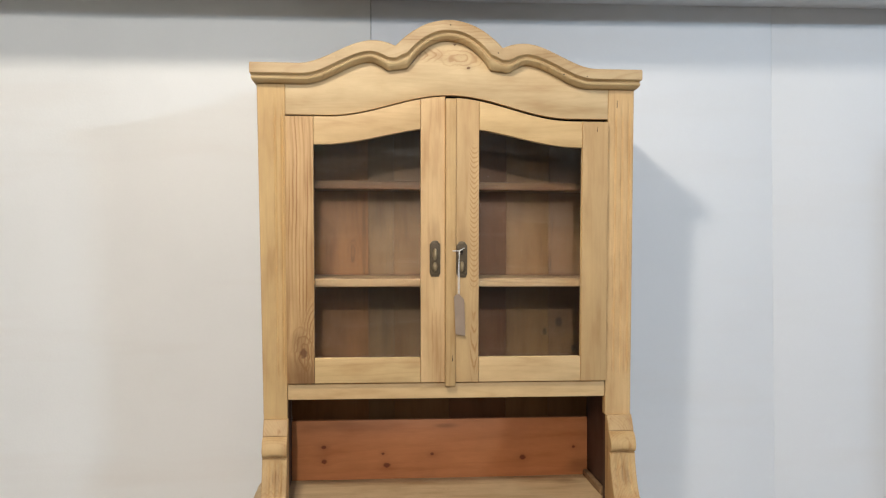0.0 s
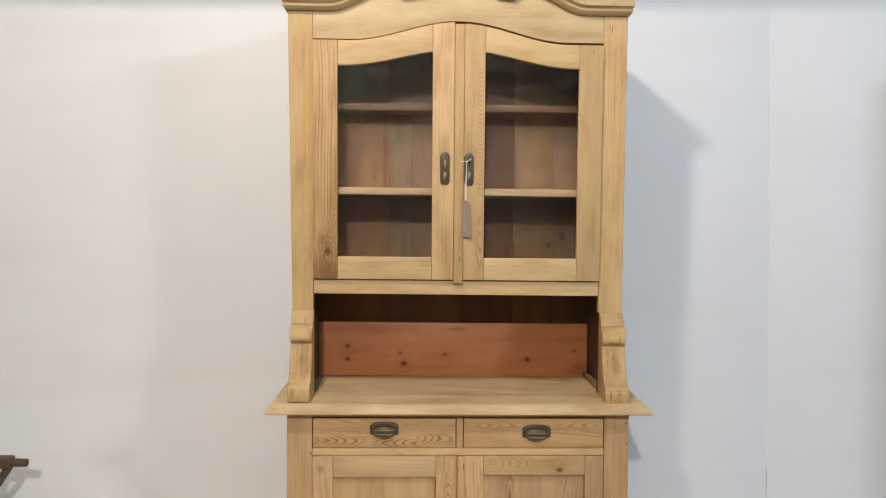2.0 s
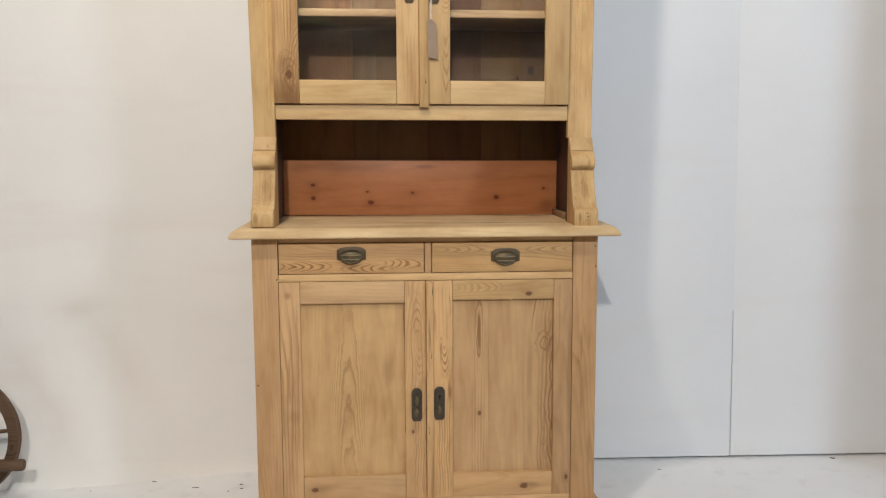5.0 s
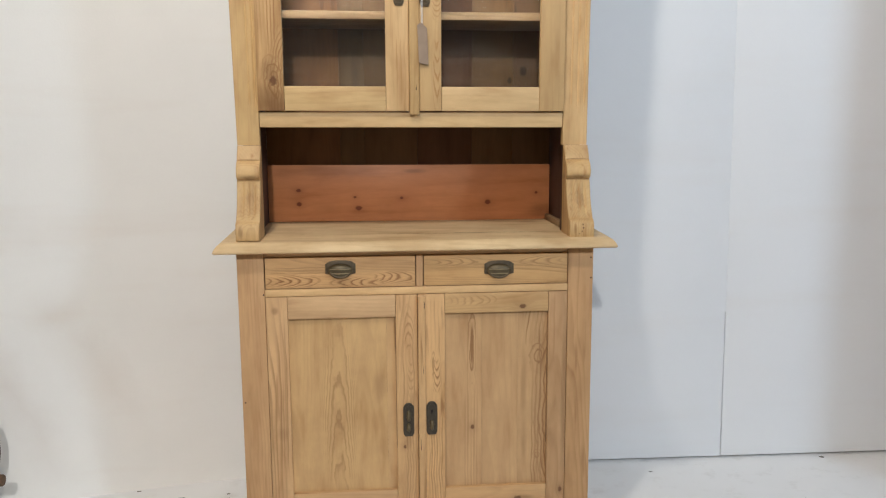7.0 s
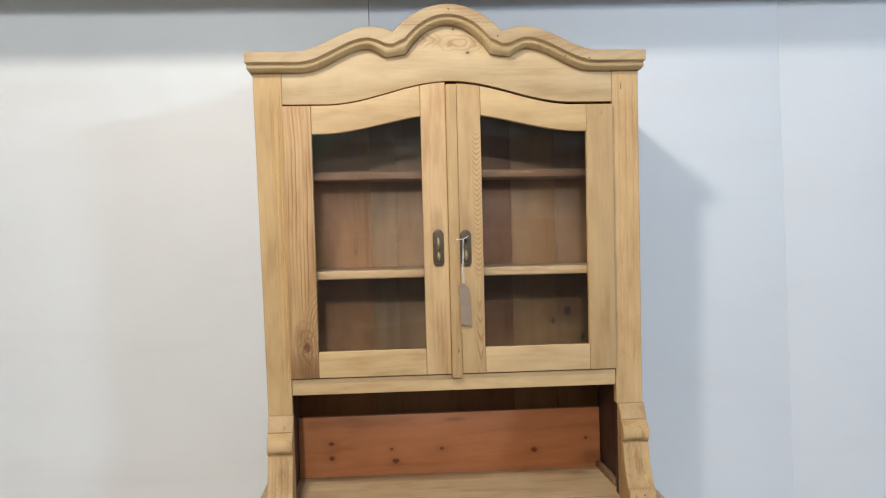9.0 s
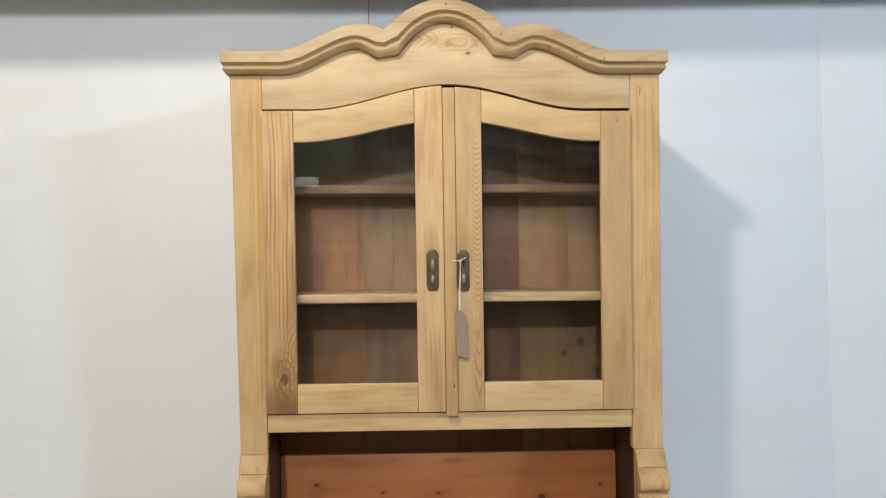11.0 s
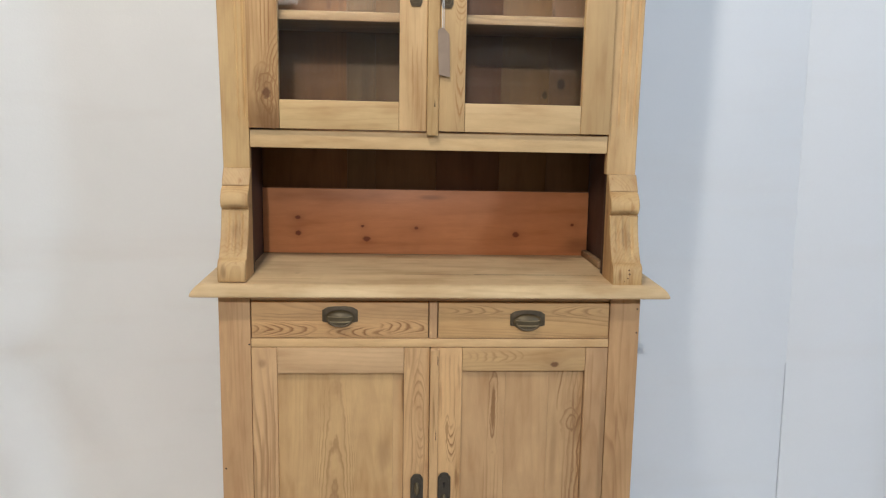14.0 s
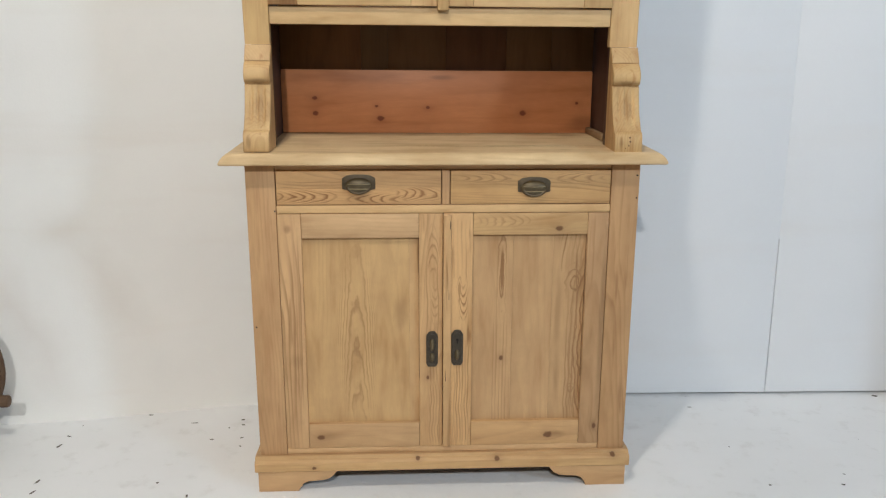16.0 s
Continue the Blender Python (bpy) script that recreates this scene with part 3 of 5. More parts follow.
def plaster(name, color, lump, scale, dirt_shade, streaks=()):
    m, n, l, b = nodes_of(name)
    tc = n.new("ShaderNodeTexCoord")
    big = noise_tex(n, l, tc.outputs["Object"], scale, 4.0)
    fine = noise_tex(n, l, tc.outputs["Object"], 160.0, 4.0)
    c = mix(n, l, mth(n, l, "MULTIPLY", ramp(n, l, big.outputs["Fac"], ((0.45, grey(0)), (0.75, grey(1)))), dirt_shade), color, tuple(v * 0.82 for v in color))
    # slanting brownish streaks that paint soft shade into the plaster
    turn = n.new("ShaderNodeMapping")
    turn.inputs["Rotation"].default_value = (0.0, radians(48), 0.0)
    turn.inputs["Scale"].default_value = (0.7, 1.0, 5.5)
    l.new(tc.outputs["Object"], turn.inputs["Vector"])
    slant_shade = ramp(n, l, noise_tex(n, l, turn.outputs[0], 1.3, 3.0).outputs["Fac"], ((0.52, grey(0)), (0.72, grey(1))))
    c = mix(n, l, mth(n, l, "MULTIPLY", slant_shade, dirt_shade * 0.9), c, (0.74, 0.655, 0.57))
    if streaks:
        sep = n.new("ShaderNodeSeparateXYZ")
        l.new(tc.outputs["Object"], sep.inputs[0])
        rag = mth(n, l, "MULTIPLY", mth(n, l, "SUBTRACT", noise_tex(n, l, tc.outputs["Object"], 5.0, 4.0).outputs["Fac"], 0.5), 0.16)
    # each streak paints one slanting band of shade at its own place
    for x1, z1, x2, z2, wide, power in streaks:
        size = math.hypot(x2 - x1, z2 - z1)
        ux, uz = (x2 - x1) / size, (z2 - z1) / size
        dx, dz = mth(n, l, "SUBTRACT", sep.outputs[0], x1), mth(n, l, "SUBTRACT", sep.outputs[2], z1)
        run = mth(n, l, "DIVIDE", mth(n, l, "ADD", mth(n, l, "MULTIPLY", dx, ux), mth(n, l, "MULTIPLY", dz, uz)), size)
        side = mth(n, l, "ADD", mth(n, l, "SUBTRACT", mth(n, l, "MULTIPLY", dx, uz), mth(n, l, "MULTIPLY", dz, ux)), rag)
        body = mth(n, l, "SUBTRACT", 1.0, mth(n, l, "DIVIDE", mth(n, l, "ABSOLUTE", side), wide), True)
        ends = mth(n, l, "MULTIPLY", mth(n, l, "MULTIPLY", run, 5.0, True), mth(n, l, "MULTIPLY", mth(n, l, "SUBTRACT", 1.0, run), 3.0, True))
        c = mix(n, l, mth(n, l, "MULTIPLY", mth(n, l, "MULTIPLY", body, ends), power), c, (0.62, 0.545, 0.47))
    c = mix(n, l, mth(n, l, "MULTIPLY", fine.outputs["Fac"], 0.06), c, (0.55, 0.53, 0.50))
    l.new(c, b.inputs["Base Color"])
    b.inputs["Roughness"].default_value, b.inputs["Specular IOR Level"].default_value = 0.62, 0.3
    bump(n, l, mth(n, l, "ADD", mth(n, l, "MULTIPLY", big.outputs["Fac"], 6.0), fine.outputs["Fac"]), 0.35, lump, b)
    return m


wall_plaster = plaster("white_plaster", (0.86, 0.838, 0.79), 0.0009, 2.2, 0.26, ((-1.24, 0.68, -0.86, 0.20, 0.10, 0.24), (-1.40, 0.52, -1.08, 0.03, 0.085, 0.24)))
wall_board = plaster("white_painted_board", (0.84, 0.845, 0.85), 0.0006, 3.0, 0.12)
ceil_paint = plaster("ceiling_paint", (0.76, 0.78, 0.80), 0.002, 4.0, 0.3)
room_dark = plaster("dark_room_paint", (0.055, 0.058, 0.055), 0.002, 2.0, 0.5)
room_paint = plaster("room_paint", (0.15, 0.147, 0.14), 0.002, 2.0, 0.3)


def floor_paint():
    m, n, l, b = nodes_of("white_floor_paint")
    tc = n.new("ShaderNodeTexCoord")
    big = noise_tex(n, l, tc.outputs["Object"], 1.7, 5.0)
    mid = noise_tex(n, l, tc.outputs["Object"], 14.0, 6.0, 0.65)
    chips = noise_tex(n, l, tc.outputs["Object"], 60.0, 3.0, 0.6)
    c = mix(n, l, ramp(n, l, big.outputs["Fac"], ((0.35, grey(0)), (0.7, grey(1)))), (0.90, 0.895, 0.88), (0.84, 0.835, 0.815))
    c = mix(n, l, mth(n, l, "MULTIPLY", ramp(n, l, mid.outputs["Fac"], ((0.56, grey(0)), (0.74, grey(1)))), 0.35), c, (0.60, 0.58, 0.54))
    hole = mth(n, l, "MULTIPLY", ramp(n, l, chips.outputs["Fac"], ((0.735, grey(0)), (0.76, grey(1)))), ramp(n, l, mid.outputs["Fac"], ((0.5, grey(0)), (0.6, grey(1)))))
    c = mix(n, l, hole, c, (0.16, 0.14, 0.12))
    l.new(c, b.inputs["Base Color"])
    l.new(mth(n, l, "ADD", 0.34, mth(n, l, "MULTIPLY", mid.outputs["Fac"], 0.3)), b.inputs["Roughness"])
    bump(n, l, mth(n, l, "SUBTRACT", mth(n, l, "ADD", mth(n, l, "MULTIPLY", mid.outputs["Fac"], 1.5), mth(n, l, "MULTIPLY", big.outputs["Fac"], 3.0)), hole), 0.4, 0.002, b)
    return m


floor_m = floor_paint()
unseen_floor_m = plain("dark_unseen_floor", (0.16, 0.155, 0.15), 0.7, var=0.3, scale=5)
brown_m = plain("brown_shade_block", (0.20, 0.12, 0.07), 0.6, var=0.3, scale=3)
green_m = plain("dull_green_paint", (0.10, 0.17, 0.11), 0.5, var=0.3, scale=4)
glow_m, gn, gl, gb = nodes_of("tube_diffuser")
gb.inputs["Base Color"].default_value = (0.9, 0.9, 0.9, 1)
gb.inputs["Emission Color"].default_value, gb.inputs["Emission Strength"].default_value = (1.0, 0.97, 0.86, 1), 0.95


# ---- mesh helpers ----
def finish(name, bm, material, smooth=True, origin=None):
    """Link a bmesh as one mesh with its origin at its middle."""
    if origin is None:
        xs = [v.co for v in bm.verts]
        origin = (Vector([min(c[i] for c in xs) for i in range(3)]) + Vector([max(c[i] for c in xs) for i in range(3)])) / 2
    origin = Vector(origin)
    bmesh.ops.translate(bm, verts=bm.verts, vec=-origin)
    bmesh.ops.recalc_face_normals(bm, faces=bm.faces)
    me = bpy.data.meshes.new(name)
    bm.to_mesh(me)
    bm.free()
    for mat in material if isinstance(material, (list, tuple)) else [material]:
        me.materials.append(mat)
    if smooth:
        me.polygons.foreach_set("use_smooth", [True] * len(me.polygons))
        me.set_sharp_from_angle(angle=radians(32))
    ob = new(name, me)
    ob.location = origin
    return ob


HUTCH = False


def part(name, bm, material, parent, label="", origin=None):
    """One mesh under its thing. The hutch leans forward and sags a little to one side."""
    if HUTCH:
        for v in bm.verts:
            v.co.y -= 0.036 * max(0.0, v.co.z - 1.17)
            v.co.z -= 0.005 * v.co.x
    ob = finish(name, bm, material, origin=origin)
    bpy.context.view_layer.update()
    ob.parent = parent
    ob.matrix_parent_inverse = parent.matrix_world.inverted()
    bpy.context.view_layer.update()
    return tagged(ob, label=label)


def box(x0, x1, y0, y1, z0, z1, bevel=0.002, wear=0.0, segments=2):
    """A board with rounded edges; wear moves its corners a little."""
    bm = bmesh.new()
    bmesh.ops.create_cube(bm, size=1)
    for v in bm.verts:
        v.co = Vector((x0 if v.co.x < 0 else x1, y0 if v.co.y < 0 else y1, z0 if v.co.z < 0 else z1))
        if wear:
            v.co += Vector([random.uniform(-wear, wear) for _ in range(3)])
    if bevel:
        bmesh.ops.bevel(bm, geom=bm.edges[:], offset=bevel, segments=segments, affect="EDGES", profile=0.5)
    return bm


def join(bms):
    out = bmesh.new()
    for b in bms:
        tmp = bpy.data.meshes.new("tmp")
        b.to_mesh(tmp)
        b.free()
        out.from_mesh(tmp)
        bpy.data.meshes.remove(tmp)
    return out


def prism(outline, y0, y1, bevel=0.0015):
    """An outline in x, z pushed from y0 to y1."""
    bm = bmesh.new()
    f = bm.faces.new([bm.verts.new((x, y0, z)) for x, z in outline])
    r = bmesh.ops.extrude_face_region(bm, geom=[f])
    bmesh.ops.translate(bm, verts=[g for g in r["geom"] if isinstance(g, bmesh.types.BMVert)], vec=(0, y1 - y0, 0))
    if bevel:
        sharp = [e for e in bm.edges if abs(e.verts[0].co.y - e.verts[1].co.y) < 1e-6]
        bmesh.ops.bevel(bm, geom=sharp, offset=bevel, segments=2, affect="EDGES", profile=0.5)
    return bm


def side_prism(outline, x0, x1, bevel=0.002):
    """An outline in y, z pushed from x0 to x1."""
    bm = prism(outline, x0, x1, bevel)
    for v in bm.verts:
        v.co = Vector((v.co.y, v.co.x, v.co.z))
    return bm


def rod(a, b, r0, r1=None, seg=14):
    a, b = Vector(a), Vector(b)
    bm = bmesh.new()
    bmesh.ops.create_cone(bm, cap_ends=True, segments=seg, radius1=r0, radius2=r1 or r0, depth=(b - a).length)
    bmesh.ops.bevel(bm, geom=[e for e in bm.edges if len(e.link_faces) == 2 and any(len(f.verts) > 4 for f in e.link_faces)], offset=min(r0, r1 or r0) * 0.25, segments=2, affect="EDGES", profile=0.5)
    q = (b - a).to_track_quat("Z", "Y").to_matrix().to_4x4()
    bmesh.ops.transform(bm, matrix=Matrix.Translation((a + b) / 2) @ q, verts=bm.verts)
    return bm


def smoothstep(a, b, x):
    t = min(1, max(0, (x - a) / (b - a)))
    return t * t * (3 - 2 * t)


# ---- the room ----
WALL = 0.475
CEIL = 2.346


def grid_wall(x0, x1, z0, z1, nx, nz, front, back):
    """A wall whose face stands at y = front(x, z), with thickness up to back."""
    bm = bmesh.new()
    rows = [[bm.verts.new((x0 + (x1 - x0) * i / nx, front(x0 + (x1 - x0) * i / nx, z0 + (z1 - z0) * j / nz), z0 + (z1 - z0) * j / nz)) for i in range(nx + 1)] for j in range(nz + 1)]
    for j in range(nz):
        for i in range(nx):
            bm.faces.new((rows[j][i], rows[j][i + 1], rows[j + 1][i + 1], rows[j + 1][i]))
    edge = [rows[0][i] for i in range(nx + 1)] + [rows[j][nx] for j in range(1, nz + 1)] + [rows[nz][i] for i in range(nx - 1, -1, -1)] + [rows[j][0] for j in range(nz - 1, 0, -1)]
    far = [bm.verts.new((v.co.x, back, v.co.z)) for v in edge]
    k = len(edge)
    for i in range(k):
        bm.faces.new((edge[i], far[i], far[(i + 1) % k], edge[(i + 1) % k]))
    bm.faces.new(far)
    return bm


def plaster_face(x, z):
    """Old plaster that swells towards the floor and to the far end."""
    swell = 0.115 * smoothstep(-0.45, -1.35, x) * (1 - smoothstep(0.0, 1.1, z)) + 0.022 * (1 - smoothstep(0.0, 0.35, z))
    lumps = 0.006 * noise.noise(Vector((x * 2.3, 3.1, z * 2.3))) + 0.0025 * noise.noise(Vector((x * 7, 8.0, z * 7)))
    foot = 0.012 * (1 - smoothstep(0.0, 0.03, z))
    return WALL + 0.003 - swell - foot + lumps


tagged(finish("wall_north", grid_wall(-3.2, -0.205, 0.0, 2.40, 90, 72, plaster_face, 0.62), wall_plaster, origin=(0, 0, 0)), "uneven white plastered wall with patched, lumpy surface", "wall", kind="structure")
tagged(finish("wall_backing", box(-0.204, 4.6, 0.512, 0.62, 0.0, 2.40, 0), dark_gap), "dark backing behind the white wall boards", "wall", kind="structure")
boards = [(-0.203, 1.0882, 1.1120), (1.089, 2.33, 2.33), (2.334, 3.58, 3.58), (3.584, 4.6, 4.6)]
panelling = tagged(new("wall_panelling"), "smooth white painted wall boards with narrow open joints", "wall", kind="structure")
panelling.location = (-0.006, WALL, 0)
bpy.context.view_layer.update()
for k, (x0, xt, xb) in enumerate(boards):
    lo = 1.1160 if k == 1 else x0
    bm = prism([(lo, 0.009), (xb, 0.009), (xt, 2.40), (x0, 2.40)], WALL, WALL + 0.03, 0.0007)
    part("panel", bm, wall_board, panelling)
filler = prism([(1.1066, 0.54), (1.1097, 0.54), (1.08885, 2.40), (1.08835, 2.40)], WALL + 0.0006, WALL + 0.02, 0)
part("joint_filler", filler, wall_board, panelling)
panelling.rotation_euler = (0, 0, -0.020)   # the boards stand a little out of line with the old wall
tagged(finish("ceiling", join([box(-3.2, 4.6, -0.06, 0.475, CEIL, CEIL + 0.10, 0.004)]), ceil_paint), "pale rough plastered soffit along the wall", "ceiling", kind="structure")
tagged(finish("ceiling_high", join([box(-3.2, 4.6, -6.0, -0.062, 3.05, 3.15, 0), box(-3.2, 4.6, -0.060, 0.0, CEIL + 0.101, 3.15, 0)]), room_paint), "plain pale ceiling of the workshop", "ceiling", kind="structure")
tagged(finish("wall_west", box(-3.35, -3.2, -6.0, 0.62, 0, 3.15, 0), room_paint), "plain pale side wall", "wall", kind="structure")
tagged(finish("wall_east", box(4.6, 4.75, -6.0, 0.62, 0, 3.15, 0), room_paint), "plain pale side wall", "wall", kind="structure")
tagged(finish("wall_south", box(-3.2, 4.6, -6.15, -6.0, 0, 3.15, 0), room_dark), "plain dark wall at the far end of the room", "wall", kind="structure")
# out of view, added to keep the tube's light off the right end
tagged(finish("shade_block", box(1.90, 2.05, -0.36, 0.473, 0, 2.05, 0.01), brown_m), "unseen brown block that shades the boards' right end", "wall", kind="structure")

far_lamp = tagged(new("wall_lamp"), "short white tube lamp on the far wall", "lamp")
far_lamp.location = (-1.19, -5.99, 1.94)
bpy.context.view_layer.update()
part("housing", box(-1.36, -1.02, -5.999, -5.955, 1.885, 1.995, 0.01), room_paint, far_lamp)
part("diffuser", box(-1.34, -1.04, -5.954, -5.935, 1.895, 1.985, 0.006), glow_m, far_lamp)
tagged(finish("wall_board_green", box(-1.75, -0.70, -5.999, -5.97, 2.01, 3.04, 0.004), green_m), "dull green board on the far wall", "wall", kind="structure")

bm = bmesh.new()
NX, NY = 78, 24
fv = [[bm.verts.new((-3.2 + 7.8 * i / NX, -1.1 + 1.72 * j / NY, 0)) for i in range(NX + 1)] for j in range(NY + 1)]
for j in range(NY):
    for i in range(NX):
        bm.faces.new((fv[j][i], fv[j][i + 1], fv[j + 1][i + 1], fv[j + 1][i]))
tagged(finish("floor", bm, floor_m, origin=(0, 0, 0)), "white painted concrete floor with chips and stains", "floor", kind="structure")


# rest of the floor, out of view and dark to lower the bounced light
tagged(finish("floor_unseen", box(-3.2, 4.6, -6.0, -1.1005, -0.08, 0.0, 0), unseen_floor_m), "unseen dark grey floor added to cut bounced light", "floor", kind="structure")


# ---- the dresser ----
dresser = tagged(new("dresser"), "stripped pine kitchen dresser with glazed top and panelled base", "dresser")
dresser.location = (0, 0.09, 0)
bpy.context.view_layer.update()
FRONT = -0.082   # face of the base
BACK = 0.285
TOP = 0.889      # worktop


def arch(x, low, rise, half):
    """Level at the ends and swept up to the middle."""
    return low + rise * (0.5 + 0.5 * math.cos(math.pi * min(abs(x), half) / half))


def fascia_low(x):
    return arch(x, 1.9065, 0.0545, 0.31)


def pane_top(x):
    return arch(x, 1.8315, 0.0475, 0.335)


# base: corner posts, rails, sides, back
part("corner_post", box(-0.476, -0.406, FRONT, FRONT + 0.03, 0.098, 0.8622, 0.002), pine_low_v, dresser)
part("corner_post", box(0.412, 0.481, FRONT, FRONT + 0.03, 0.098, 0.8622, 0.002), pine_brown_v, dresser)
for s, x in ((-1, -0.470), (1, 0.475)):
    part("side_panel", box(min(x, x - s * 0.02), max(x, x - s * 0.02), FRONT + 0.031, BACK, 0.098, 0.8622, 0.001), pine_low_v, dresser)
part("back_panel", box(-0.448, 0.453, BACK - 0.015, BACK, 0.10, 0.8622, 0.001), pine_dark_v, dresser)
part("bottom_board", box(-0.448, 0.453, FRONT + 0.031, BACK - 0.016, 0.101, 0.118, 0.001), pine_low_y, dresser)
part("bottom_rail", box(-0.405, 0.411, FRONT + 0.002, FRONT + 0.03, 0.0990, 0.1148, 0.0015), pine_low_h, dresser)
part("drawer_rail", box(-0.405, 0.411, FRONT + 0.001, FRONT + 0.03, 0.741, 0.7605, 0.0015), pine_low_h, dresser)
part("top_rail", box(-0.405, 0.411, FRONT + 0.006, FRONT + 0.03, 0.847, 0.8622, 0.001), pine_low_h, dresser)
part("drawer_divider", box(-0.0035, 0.0150, FRONT + 0.001, FRONT + 0.03, 0.7615, 0.8465, 0.0015), pine_low_v, dresser)
part("dust_board", box(-0.44, 0.445, FRONT + 0.032, BACK - 0.02, 0.744, 0.756, 0), pine_low_y, dresser)


def cup_pull(x, z, y, parent):
    """Stamped cup pull: a notched back plate and a rounded hood."""
    w, h = 0.040, 0.021
    out = [(-w, -h * 0.62), (-w, h * 0.62), (-w * 0.72, h * 0.95), (-w * 0.3, h * 1.06), (w * 0.3, h * 1.06), (w * 0.72, h * 0.95), (w, h * 0.62), (w, -h * 0.62), (w * 0.78, -h * 0.72), (-w * 0.78, -h * 0.72)]
    pull = part("handle", prism([(x + a, z + b) for a, b in out], y - 0.0025, y, 0.0008), brass_m, parent, "aged brass cup pull")
    bm = bmesh.new()
    nu, nv = 28, 12
    rows = []
    for j in range(nv + 1):
        v = j / nv * math.pi / 2
        rows.append([bm.verts.new((x + 0.0325 * math.sin(v) * math.cos(a), y - 0.002 - 0.013 * math.cos(v), z - 0.004 + (0.0185 if math.sin(a) > 0 else 0.0225) * math.sin(v) * math.sin(a))) for a in [2 * math.pi * i / nu for i in range(nu)]])
    for j in range(nv):
        for i in range(nu):
            k = (i + 1) % nu
            bm.faces.new((rows[j][i], rows[j + 1][i], rows[j + 1][k], rows[j][k]))
    bmesh.ops.remove_doubles(bm, verts=bm.verts, dist=1e-5)
    edge = []
    for i in range(19):
        a = math.pi * (1.06 + 0.88 * i / 18)
        edge.append(Vector((x + 0.0325 * 0.80 * math.cos(a), y - 0.002 - 0.013 * 0.62, z - 0.004 + 0.0225 * 0.80 * math.sin(a))))
    part("hood", bm, brass_hood, pull, "dull rounded brass hood")
    part("lip", join([rod(a, b, 0.0022, seg=8) for a, b in zip(edge, edge[1:]) if (b - a).length > 1e-4]), brass_m, pull)
    # two pale bands paint the highlight across the hood
    for drop, reach, thick in ((0.0075, 0.0255, 0.0017), (-0.004, 0.0270, 0.0010)):
        band = []
        for i in range(15):
            u = -reach + 2 * reach * i / 14
            v = math.asin(min(0.98, math.hypot(u / 0.0325, drop / 0.0225)))
            band.append(Vector((x + u, y - 0.0024 - 0.013 * math.cos(v), z - 0.004 - drop)))
        part("ridge", join([rod(a, b, thick, seg=6) for a, b in zip(band, band[1:])]), brass_glint, pull, "ridge with the hood's highlight in its colour")
    return pull


def drawer(x0, x1, px, pz, wood):
    d = part("drawer", join([box(x0, x1, FRONT + 0.0005, FRONT + 0.02, 0.7625, 0.8455, 0.002), box(x0 + 0.01, x1 - 0.01, FRONT + 0.0205, BACK - 0.03, 0.765, 0.83, 0)]), wood, dresser)
    cup_pull(px, pz, FRONT + 0.0005, d)
    return d


drawer(-0.4035, -0.0055, -0.205, 0.814, pine_drawer)
drawer(0.0170, 0.4095, 0.221, 0.806, pine_drawer_soft)


def escutcheon(x, z, y, h, w, parent, label, metal, keyed):
    """Long octagonal plate with a keyhole, a raised boss and a drop."""
    c = 0.32 * w
    dome = [(-0.5, 1.45), (-0.49, 1.15), (-0.40, 0.72), (-0.36, 0.62), (-0.31, 0.30), (-0.20, 0.08), (-0.08, 0.0)]
    dome = [(a * w, h / 2 - b * c) for a, b in dome]
    out = [(-w / 2, -h / 2 + c), *dome, *[(-a, b) for a, b in reversed(dome)], (w / 2, -h / 2 + c), (w / 2 - c * 0.5, -h / 2), (-w / 2 + c * 0.5, -h / 2)]
    plate = part("handle", prism([(x + a, z + b) for a, b in out], y - 0.004, y, 0.0016), metal, parent, label)
    rim = [(a * 0.72, b * 0.84) for a, b in out]
    ridge = []
    for (a, b), (a2, b2) in zip(rim, rim[1:] + rim[:1]):
        ridge.append(rod((x + a, y - 0.0042, z + b), (x + a2, y - 0.0042, z + b2), 0.0006, seg=6))
    part("rim", join(ridge), metal, plate)
    for dz, hh in ((-0.20, 0.15),) if keyed else ((-0.23, 0.13), (0.12, 0.17)):
        boss = bmesh.new()
        bmesh.ops.create_uvsphere(boss, u_segments=20, v_segments=12, radius=1)
        bmesh.ops.transform(boss, matrix=Matrix.Translation((x, y - 0.004, z + h * dz)) @ Matrix.Diagonal((w * 0.23, 0.0085, h * hh, 1)), verts=boss.verts)
        part("boss", boss, brass_glint if metal is brass_m else brass_hood, plate)
    if keyed:
        hole = join([rod((x, y - 0.0048, z + h * 0.22), (x, y - 0.0035, z + h * 0.22), 0.0034, seg=12), box(x - 0.0014, x + 0.0014, y - 0.0047, y - 0.0035, z + h * 0.12, z + h * 0.22, 0)])
        part("keyhole", hole, dark_gap, plate)
    return plate


